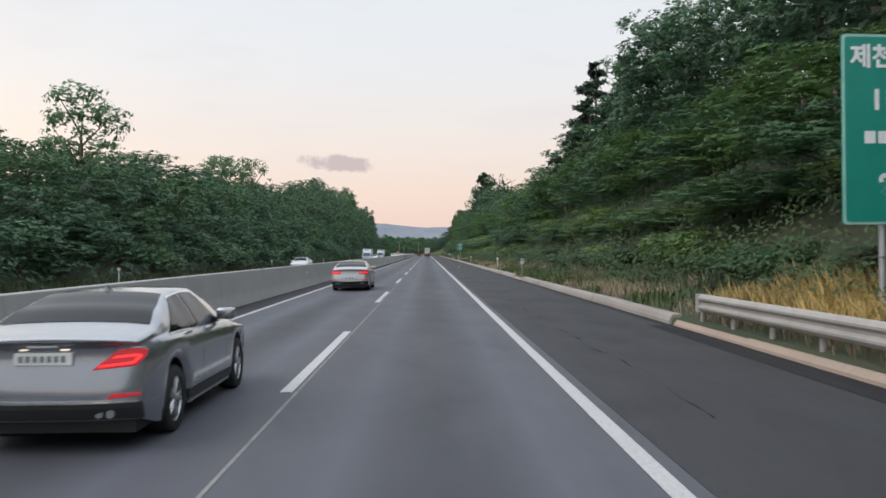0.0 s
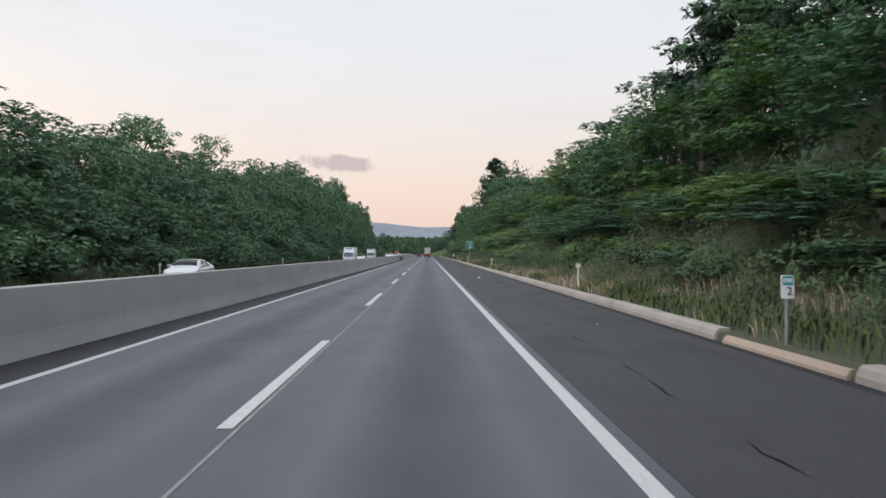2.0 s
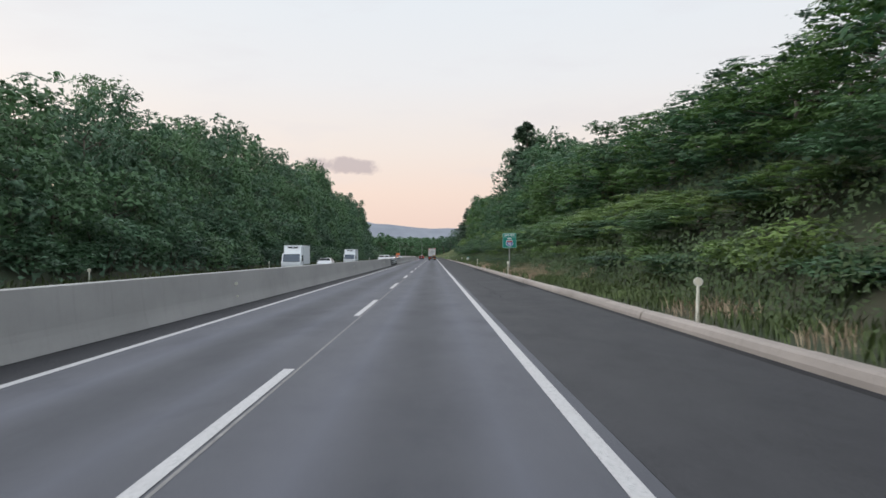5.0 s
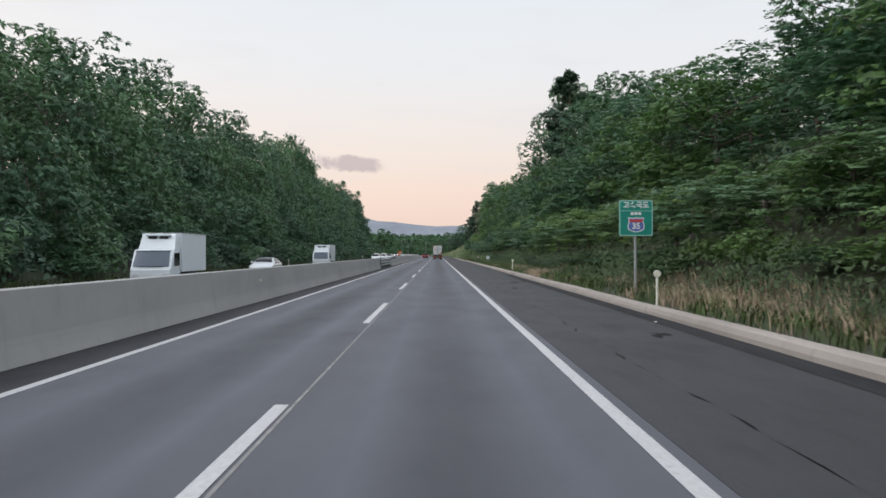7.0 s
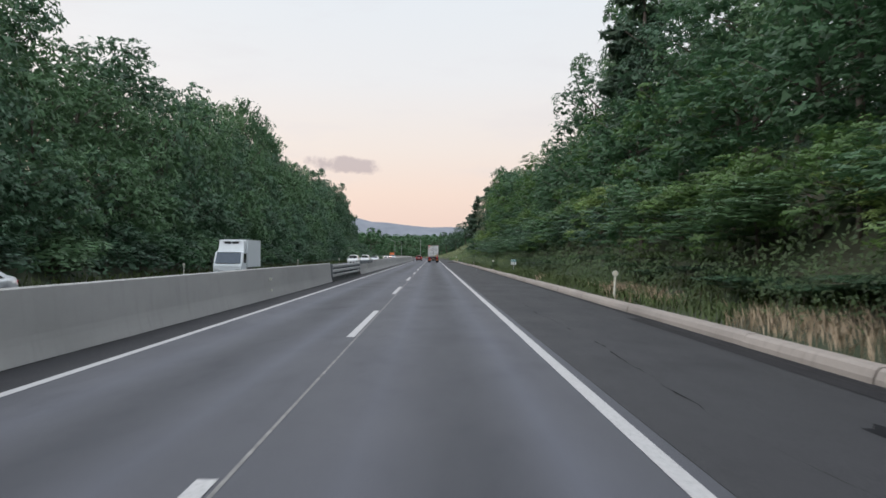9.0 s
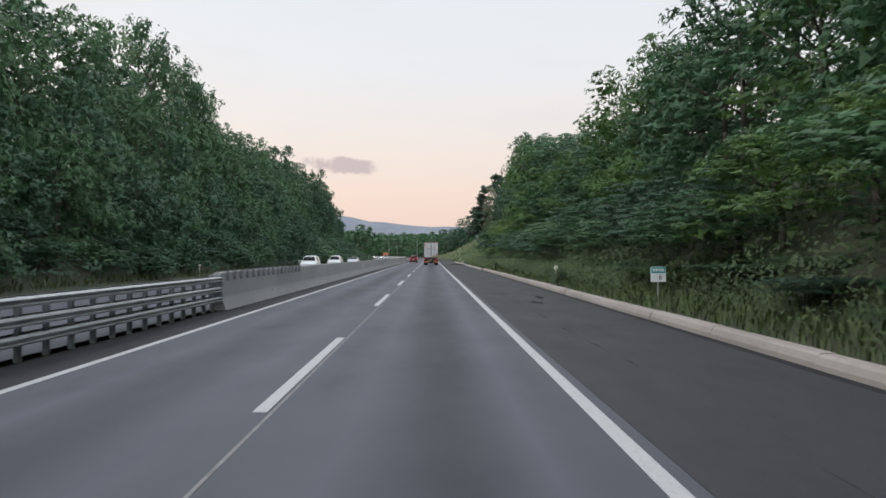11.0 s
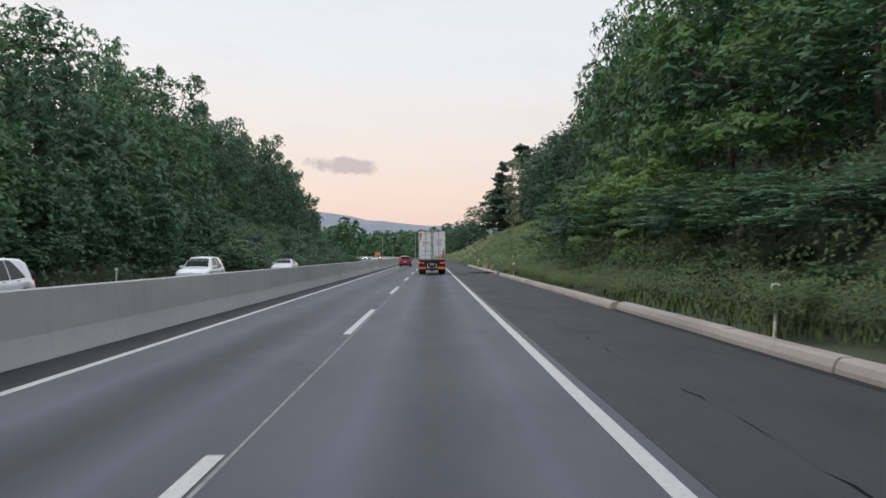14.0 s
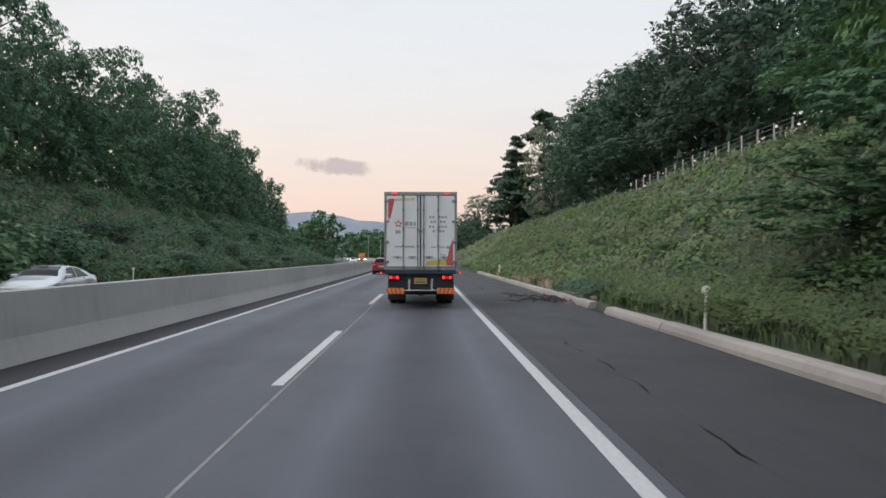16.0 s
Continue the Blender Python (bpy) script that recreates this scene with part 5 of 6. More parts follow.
class Shell:
    """A car's skin: y runs from the tail (0) to the nose, v round the section from sill to sill over the roof."""

    def __init__(self, length, width, belt, roof, roofw, axles, wheel, tail, sill=0.20):
        self.length, self.width, self.belt, self.roof, self.roofw = length, width, belt, roof, roofw
        self.axles, self.wheel, self.tail, self.sill = axles, wheel, tail, sill

    def half(self, y):
        f = y / self.length
        return self.width / 2 * (1 - 0.055 * max(0, 1 - f / 0.16) ** 2 - 0.16 * max(0, (f - 0.86) / 0.14) ** 2)

    def low(self, y):
        z = self.sill + 0.10 * max(0, 1 - y / 0.5) + 0.04 * max(0, (y - self.length + 0.6) / 0.6)
        for a in self.axles:
            d = abs(y - a)
            if d < self.wheel + 0.06:
                z = max(z, 0.02 + self.wheel + math.sqrt(max(0, (self.wheel + 0.06) ** 2 - d * d)))
        return z

    def section(self, y):
        w, zb, zr, z0 = self.half(y), curve_at(self.belt, y), curve_at(self.roof, y), self.low(y)
        wr = min(w * 0.93, curve_at(self.roofw, y))
        zr = max(zr, zb + 0.02)
        mid = z0 + (zb - z0) * 0.45
        pts = [(w * 0.95, z0), (w * 0.985, z0 + (mid - z0) * 0.5), (w, mid), (w * 0.992, mid + (zb - mid) * 0.55), (w * 0.965, zb - 0.02), (w * 0.93, zb)]
        for f in (0.25, 0.5, 0.75, 0.92):
            pts.append((w * 0.93 + (wr - w * 0.93) * (f ** 1.15), zb + (zr - zb - 0.02) * f))
        pts += [(wr * 0.95, zr - 0.004), (wr * 0.66, zr + 0.016), (wr * 0.33, zr + 0.026), (0.0, zr + 0.03)]
        return pts

    def tuck(self, y, x, z):
        """Leans the tail and rounds it in plan."""
        k = max(0.0, 1 - y / 0.9)
        bow = 0.16 * (abs(x) / (self.width / 2)) ** 3
        return y + (curve_at(self.tail, z) + bow) * k * k

    def point(self, y, v, out=0.0):
        """v: 0 at one sill, 1 on the roof's middle line."""
        pts = self.section(y)
        t = v * (len(pts) - 1)
        i = min(int(t), len(pts) - 2)
        f = t - i
        x = pts[i][0] + (pts[i + 1][0] - pts[i][0]) * f
        z = pts[i][1] + (pts[i + 1][1] - pts[i][1]) * f
        dx, dz = pts[i + 1][1] - pts[i][1], -(pts[i + 1][0] - pts[i][0])
        L = math.hypot(dx, dz) or 1
        x, z = x + dx / L * out, z + dz / L * out
        return Vector((x, self.tuck(y, x, z), z))

    def body(self):
        bm = bmesh.new()
        ys = sorted({round(self.length * i / 46, 3) for i in range(47)} | {0.04, 0.10, self.length - 0.05})
        rows = []
        for y in ys:
            pts = self.section(y)
            ring = [(x, z) for x, z in pts] + [(-x, z) for x, z in reversed(pts[:-1])]
            rows.append([bm.verts.new((x, self.tuck(y, x, z), z)) for x, z in ring])
        n = len(rows[0])
        for a, b in zip(rows, rows[1:]):
            for i in range(n - 1):
                bm.faces.new((a[i], a[i + 1], b[i + 1], b[i]))
        for row, flip in ((rows[0], 1), (rows[-1], -1)):
            m = n // 2
            prev = None
            for i in range(m + 1):
                l, r = row[i], row[n - 1 - i]
                line = [l]
                if i < m:
                    for k in range(1, 8):
                        f = k / 8
                        x = l.co.x + (r.co.x - l.co.x) * f
                        y = (self.tuck(0, x, l.co.z) if flip > 0 else l.co.y + 0.10 * (1 - (abs(x) / (abs(l.co.x) + 1e-6)) ** 2) * (1 - 0.4 * i / m))
                        line.append(bm.verts.new((x, y, l.co.z)))
                    line.append(r)
                if prev:
                    if len(line) == 1:
                        for k in range(len(prev) - 1):
                            bm.faces.new((prev[k], prev[k + 1], line[0]))
                    else:
                        for k in range(len(line) - 1):
                            bm.faces.new((prev[k], prev[k + 1], line[k + 1], line[k]))
                prev = line
        bmesh.ops.recalc_face_normals(bm, faces=bm.faces)
        return bm

    def patch(self, corners, out, mirror=False, nu=8, nv=5):
        """A skin panel over four (y, v) corners, lying out metres proud of the skin; v over 1 goes on down the other side."""
        bm = bmesh.new()
        rows = []
        for i in range(nu + 1):
            row = []
            for j in range(nv + 1):
                a, b = i / nu, j / nv
                y = (1 - a) * (1 - b) * corners[0][0] + a * (1 - b) * corners[1][0] + a * b * corners[2][0] + (1 - a) * b * corners[3][0]
                v = (1 - a) * (1 - b) * corners[0][1] + a * (1 - b) * corners[1][1] + a * b * corners[2][1] + (1 - a) * b * corners[3][1]
                p = self.point(y, v if v <= 1 else 2 - v, out)
                if v > 1:
                    p.x = -p.x
                if mirror:
                    p.x = -p.x
                row.append(bm.verts.new(p))
            rows.append(row)
        for a, b in zip(rows, rows[1:]):
            for j in range(nv):
                bm.faces.new((a[j], a[j + 1], b[j + 1], b[j]))
        return bm

    def band(self, x0, x1, z0, z1, out, nx=14, nz=3):
        """A strip across the tail that follows its curve, with closed edges."""
        bm = bmesh.new()
        g = [[bm.verts.new((x0 + (x1 - x0) * i / nx, self.tuck(0, x0 + (x1 - x0) * i / nx, z0 + (z1 - z0) * j / nz) - out, z0 + (z1 - z0) * j / nz)) for i in range(nx + 1)] for j in range(nz + 1)]
        for a, b in zip(g, g[1:]):
            for i in range(nx):
                bm.faces.new((a[i], a[i + 1], b[i + 1], b[i]))
        rim = bmesh.ops.extrude_edge_only(bm, edges=[e for e in bm.edges if e.is_boundary])
        bmesh.ops.translate(bm, verts=[k for k in rim["geom"] if isinstance(k, bmesh.types.BMVert)], vec=(0, out + 0.03, 0))
        return bm

    def rear(self, outline, out):
        """A panel on the tail: outline in (x, z), out metres behind the skin and following it, with edges that reach the skin."""
        bm = bmesh.new()
        c = (sum(p[0] for p in outline) / len(outline), sum(p[1] for p in outline) / len(outline))
        edge = []
        for p, q in zip(outline, outline[1:] + outline[:1]):
            edge += [(p[0] + (q[0] - p[0]) * k / 4, p[1] + (q[1] - p[1]) * k / 4) for k in range(4)]
        rings = []
        for f in (1.0, 0.7, 0.4):
            ring = [(c[0] + (x - c[0]) * f, c[1] + (z - c[1]) * f) for x, z in edge]
            rings.append([bm.verts.new((x, self.tuck(0, x, z) - out, z)) for x, z in ring])
        m = bm.verts.new((c[0], self.tuck(0, *c) - out, c[1]))
        rings.insert(0, [bm.verts.new((x, self.tuck(0, x, z) + 0.02, z)) for x, z in edge])
        n = len(edge)
        for r, s in zip(rings, rings[1:]):
            for i in range(n):
                bm.faces.new((r[i], r[(i + 1) % n], s[(i + 1) % n], s[i]))
        for i in range(n):
            bm.faces.new((rings[-1][i], rings[-1][(i + 1) % n], m))
        return bm


def wheel(parent, x, y, r, side, width=0.23, spokes=5):
    """Tyre and spoked rim, axle across."""
    bm = bmesh.new()
    seg = 28
    prof = [(-width / 2, r * 0.68), (-width / 2, r * 0.93), (-width * 0.36, r), (width * 0.36, r), (width / 2, r * 0.93), (width / 2, r * 0.68)]
    rings = []
    for k in range(seg):
        a = 2 * math.pi * k / seg
        rings.append([bm.verts.new((x + dx, y + math.cos(a) * rr, r + math.sin(a) * rr)) for dx, rr in prof])
    for k in range(seg):
        p, q = rings[k], rings[(k + 1) % seg]
        for i in range(len(prof) - 1):
            bm.faces.new((p[i], p[i + 1], q[i + 1], q[i]))
    w = part("wheel", bm, RUBBER, parent, "black tyre", smooth=True)
    bm = bmesh.new()
    xo = x + side * width * 0.32
    tube(bm, (xo - side * 0.05, y, r), (xo, y, r), r * 0.70, r * 0.70, 24)
    part("rim_well", bm, BLACK, w)
    bm = bmesh.new()
    tube(bm, (xo, y, r), (xo + side * 0.03, y, r), r * 0.15, r * 0.12, 14)
    for k in range(spokes * 2):
        a = 2 * math.pi * (k // 2) / spokes + (0.16 if k % 2 else -0.16)
        tube(bm, (xo + side * 0.012, y, r), (xo + side * 0.012, y + math.cos(a) * r * 0.66, r + math.sin(a) * r * 0.66), 0.022, 0.018, 6)
    for k in range(24):
        a, b = 2 * math.pi * k / 24, 2 * math.pi * (k + 1) / 24
        tube(bm, (xo + side * 0.01, y + math.cos(a) * r * 0.67, r + math.sin(a) * r * 0.67), (xo + side * 0.01, y + math.cos(b) * r * 0.67, r + math.sin(b) * r * 0.67), 0.02, 0.02, 5)
    part("rim", bm, RIM, w, "silver alloy rim")
    return w


def plate_on(car, shell, z, w=0.52, h=0.11):
    y = shell.tuck(0, 0, z) - 0.02
    p = part("number_plate", boxes((-w / 2, w / 2, y - 0.008, y + 0.03, z - h / 2, z + h / 2), bevel=0.004), PLATE, car, "white number plate")
    for k in range(7):
        x = -w * 0.42 + k * w * 0.122
        part("plate_mark", boxes((x, x + w * 0.075, y - 0.011, y - 0.008, z - h * 0.26, z + h * 0.26)), PLATE_INK, p)
    return p


def car(name, label, shell, color, lamps, plate_z, glass_v=(5.15 / 13, 9.3 / 13), rear_glass=None, front_glass=None, side_glass=None, head=False, fin=True, category="car", group="", strips=None):
    """A car: painted shell, windows, lamps, bumper, mirrors and wheels."""
    c = tagged(new(name), label, category, group)
    part("body", shell.body(), color, c, smooth=True)
    y0, y1, y2 = side_glass
    lo, hi = glass_v
    for mir in (False, True):
        part("side_window", shell.patch(((y0, lo + 0.02), (y1 - 0.03, lo), (y1 - 0.10, hi), (y0 + 0.55, hi - 0.02)), 0.006, mir), GLASS, c, "dark tinted side window", smooth=True)
        part("side_window", shell.patch(((y1 + 0.03, lo), (y2, lo), (y2 - 0.62, hi - 0.02), (y1 - 0.04, hi)), 0.006, mir), GLASS, c, "dark tinted side window", smooth=True)
        part("window_trim", shell.patch(((y0 - 0.06, lo - 0.018), (y2 + 0.04, lo - 0.018), (y2 + 0.04, lo - 0.002), (y0 - 0.06, lo - 0.002)), 0.009, mir, 12, 1), CHROME, c, "thin chrome window trim")
        part("window_trim", shell.patch(((y0 + 0.50, hi - 0.006), (y2 - 0.58, hi - 0.006), (y2 - 0.62, hi + 0.012), (y0 + 0.54, hi + 0.012)), 0.009, mir, 12, 1), CHROME, c, "thin chrome window trim")
        s = -1 if mir else 1
        for yy in (y0 + 0.55, y1 + 0.42):
            p = shell.point(yy, 4.2 / 13, 0.0)
            part("door_handle", boxes((s * p.x - 0.02, s * p.x + 0.02, p.y - 0.11, p.y + 0.11, p.z - 0.018, p.z + 0.018), bevel=0.01), CHROME, c)
        p = shell.point(y2 - 0.10, 5.3 / 13, 0.0)
        bm = boxes((s * (p.x + 0.10) - 0.11, s * (p.x + 0.10) + 0.11, p.y - 0.07, p.y + 0.10, p.z + 0.02, p.z + 0.16), bevel=0.035)
        part("mirror", bm, color, c, "door mirror in body colour", smooth=True)
    for mir in (False, True):
        for ya, yb in ((y1 - 0.02, y1 - 0.012), (y2 + 0.03, y2 + 0.038), (y0 - 0.02, y0 - 0.012)):
            part("door_seam", shell.patch(((ya, 0.6 / 13), (yb, 0.6 / 13), (yb, 4.9 / 13), (ya, 4.9 / 13)), 0.003, mir, 1, 8), BLACK, c)
        part("sill", shell.patch(((shell.axles[0] + shell.wheel + 0.1, 0.02), (shell.axles[1] - shell.wheel - 0.1, 0.02), (shell.axles[1] - shell.wheel - 0.1, 0.07), (shell.axles[0] + shell.wheel + 0.1, 0.07)), 0.008, mir, 6, 1), BLACK, c, "black sill")
    part("rear_window", shell.patch(((rear_glass[0], 10.1 / 13), (rear_glass[1], 10.1 / 13), (rear_glass[1], 2 - 10.1 / 13), (rear_glass[0], 2 - 10.1 / 13)), 0.006, nu=8, nv=10), GLASS, c, "dark tinted rear window", smooth=True)
    part("windscreen", shell.patch(((front_glass[0], 10.1 / 13), (front_glass[1], 10.1 / 13), (front_glass[1], 2 - 10.1 / 13), (front_glass[0], 2 - 10.1 / 13)), 0.006, nu=8, nv=10), GLASS, c, "dark windscreen", smooth=True)
    for s in (1, -1):
        lens = part("tail_light", shell.rear([(s * x, z) for x, z in lamps], 0.012), TAIL_DULL, c, "red tail light")
        cx, cz = sum(p[0] for p in lamps) / len(lamps), sum(p[1] for p in lamps) / len(lamps)
        for strip in strips or [[(cx + (x - cx) * 0.86, cz + (z - cz) * 0.26) for x, z in lamps]]:
            part("light_strip", shell.rear([(s * x, z) for x, z in strip], 0.02), TAIL, lens, "glowing red light strip")
    w = shell.width / 2
    part("bumper", shell.band(-w * 0.93, w * 0.93, 0.31, 0.47, 0.02), BLACK, c, "black lower bumper")
    part("bumper_trim", shell.band(-w * 0.90, w * 0.90, 0.465, 0.485, 0.026, 14, 1), CHROME, c, "thin chrome bumper trim")
    for s in (1, -1):
        bm = bmesh.new()
        yt = shell.tuck(0, 0.5, 0.34)
        for xx in (0.50, 0.60):
            tube(bm, (s * xx, yt - 0.035, 0.365), (s * xx, yt + 0.2, 0.365), 0.038, 0.038, 12)
        part("exhaust_tip", bm, STEEL_DARK, c)
        part("reflector", shell.rear([(s * w * 0.62, 0.505), (s * w * 0.92, 0.52), (s * w * 0.92, 0.545), (s * w * 0.66, 0.545)], 0.012), TAIL_DULL, c)
    plate_on(c, shell, plate_z)
    if fin:
        z = curve_at(shell.roof, rear_glass[1] + 0.15)
        bm = bmesh.new()
        v = [bm.verts.new(p) for p in ((-0.03, rear_glass[1] + 0.02, z), (0.03, rear_glass[1] + 0.02, z), (0.025, rear_glass[1] + 0.2, z + 0.01), (-0.025, rear_glass[1] + 0.2, z + 0.01), (0.0, rear_glass[1] + 0.03, z + 0.10))]
        for f in ((0, 1, 2, 3), (0, 1, 4), (1, 2, 4), (2, 3, 4), (3, 0, 4)):
            bm.faces.new([v[i] for i in f])
        part("antenna", bm, color, c, "shark-fin antenna")
    L = shell.length
    part("grille", boxes((-w * 0.45, w * 0.45, L + 0.02, L + 0.09, 0.36, 0.60), bevel=0.02), BLACK, c)
    for s in (1, -1):
        p = shell.point(L - 0.10, 4.0 / 13)
        part("headlight", boxes((s * (p.x - 0.17) - 0.17, s * (p.x - 0.17) + 0.17, L - 0.22, L + 0.05, 0.60, 0.71), bevel=0.03), HEAD if head else LENS, c)
    for a in shell.axles:
        for s in (1, -1):
            wheel(c, s * (shell.width / 2 - 0.14), a, shell.wheel, s)
    part("underbody", boxes((-w * 0.82, w * 0.82, 0.25, L - 0.25, 0.16, 0.42)), BLACK, c)
    return c


def sedan_shell():
    return Shell(4.69, 1.85, ((0, 0.97), (0.5, 1.00), (1.2, 0.985), (2.4, 0.96), (3.3, 0.94), (4.1, 0.86), (4.69, 0.68)),
                 ((0, 1.01), (0.35, 1.055), (0.62, 1.09), (1.10, 1.25), (1.58, 1.37), (2.1, 1.40), (2.6, 1.39), (3.0, 1.28), (3.42, 1.03), (4.1, 0.92), (4.69, 0.72)),
                 ((0, 0.84), (0.5, 0.83), (0.75, 0.80), (1.15, 0.72), (1.65, 0.63), (2.5, 0.61), (3.0, 0.65), (3.45, 0.78), (4.69, 0.70)), (1.06, 3.90), 0.335,
                 ((0.2, 0.10), (0.45, 0.0), (0.62, 0.015), (0.78, 0.07), (0.96, 0.10), (1.02, 0.03), (1.10, 0.0)))


def hatch_shell(h=1.62, L=4.5):
    return Shell(L, 1.85, ((0, 0.98), (0.5, 1.02), (2.0, 1.0), (3.2, 0.98), (3.9, 0.94), (L, 0.75)),
                 ((0, 1.02), (0.08, 1.18), (0.30, h - 0.12), (0.62, h - 0.02), (1.6, h), (2.4, h - 0.03), (2.9, h - 0.22), (3.35, 1.08), (4.0, 1.0), (L, 0.80)),
                 ((0, 0.70), (0.4, 0.60), (1.5, 0.58), (2.5, 0.59), (3.0, 0.66), (3.5, 0.78), (L, 0.72)), (0.90, 3.60), 0.35,
                 ((0.2, 0.08), (0.5, 0.0), (0.75, 0.03), (1.0, 0.06), (1.3, 0.0)), 0.24)


SEDAN_LAMPS = ((0.43, 0.755), (0.80, 0.785), (0.87, 0.86), (0.88, 0.925), (0.82, 0.945), (0.64, 0.930), (0.56, 0.86))
SEDAN_STRIPS = [[(0.48, 0.778), (0.78, 0.803), (0.78, 0.823), (0.51, 0.798)], [(0.78, 0.803), (0.845, 0.870), (0.825, 0.885), (0.77, 0.823)], [(0.60, 0.858), (0.82, 0.870), (0.80, 0.890), (0.63, 0.876)]]
SUV_LAMPS = ((0.52, 0.90), (0.84, 0.88), (0.86, 1.02), (0.60, 1.03))
grey = car("sedan", "metallic grey sedan with lit red tail lights beside the median", sedan_shell(), paint("metallic_grey", (0.30, 0.315, 0.345), 0.24, 0.72, 1.0), SEDAN_LAMPS, 0.86, strips=SEDAN_STRIPS,
           rear_glass=(0.72, 1.58), front_glass=(2.68, 3.38), side_glass=(0.98, 2.05, 3.10))
sh = sedan_shell()
part("boot_lip", sh.band(-0.66, 0.66, 0.955, 1.0, 0.03), paint("lip_grey", (0.20, 0.205, 0.215), 0.3, 0.7), grey, "dark lip of the boot lid")
part("emblem", sh.rear([(-0.14, 0.965), (0.14, 0.965), (0.14, 0.985), (-0.14, 0.985)], 0.04), CHROME, grey, "small winged chrome emblem")
for s in (1, -1):
    part("plate_lamp", sh.rear([(s * 0.15, 0.935), (s * 0.22, 0.935), (s * 0.22, 0.945), (s * 0.15, 0.945)], 0.012), lamp_glow("plate_bulb", (1.0, 0.85, 0.65), 1.0), grey)
grey.matrix_world = pose(-1.78, -3.40, 0)
silver = car("sedan", "silver sedan with lit red tail lights beside the median", sedan_shell(), paint("bright_silver", (0.42, 0.43, 0.445), 0.3, 0.5), ((0.42, 0.80), (0.86, 0.79), (0.88, 0.92), (0.80, 0.95), (0.44, 0.93)), 0.62,
             rear_glass=(0.72, 1.58), front_glass=(2.68, 3.38), side_glass=(0.98, 2.05, 3.10))
silver.matrix_world = pose(-2.0, 29.6, 0)
red = car("suv", "dark red compact suv with glowing brake lights", hatch_shell(), paint("deep_red", (0.22, 0.014, 0.018), 0.3), SUV_LAMPS, 0.78,
          rear_glass=(0.05, 0.36), front_glass=(2.62, 3.30), side_glass=(0.75, 1.75, 2.95))
red.matrix_world = pose(-2.45, 433, 0)
WHITE_CAR = paint("car_white", (0.70, 0.71, 0.71), 0.3)
ONC = "oncoming cars"
white_suv = car("suv", "white suv on the opposite carriageway", hatch_shell(1.68, 4.6), WHITE_CAR, SUV_LAMPS, 0.78, rear_glass=(0.05, 0.36), front_glass=(2.62, 3.30), side_glass=(0.75, 1.75, 2.95), group=ONC)
white_suv.matrix_world = pose(-11.7, 324 + 4.6, 0, 0, 0, 180)
copy_thing(white_suv, pose(-11.7, 353.5, 0, 0, 0, 180))
white_sedan = car("sedan", "pale grey sedan on the opposite carriageway", sedan_shell(), paint("pale_grey", (0.50, 0.52, 0.54), 0.3, 0.3), SEDAN_LAMPS, 0.86,
                  rear_glass=(0.72, 1.58), front_glass=(2.68, 3.38), side_glass=(0.98, 2.05, 3.10), group=ONC)
white_sedan.matrix_world = pose(-11.7, 208, 0, 0, 0, 180)
for y in (83, 382, 560):
    copy_thing(white_sedan, pose(-11.7 + bend(y), y, 0, 0, 0, 180))
lit = car("sedan", "sedan with headlights on, far ahead on the opposite carriageway", sedan_shell(), paint("dusk_grey", (0.30, 0.31, 0.32), 0.3, 0.3), SEDAN_LAMPS, 0.86,
          rear_glass=(0.72, 1.58), front_glass=(2.68, 3.38), side_glass=(0.98, 2.05, 3.10), head=True, group=ONC)
lit.matrix_world = pose(-8.0 + bend(672), 672, 0, 0, 0, 184)
for x, y in ((-11.6, 690), (-8.0, 715), (-11.6, 735)):
    copy_thing(lit, pose(x + bend(y), y, 0, 0, 0, 184))


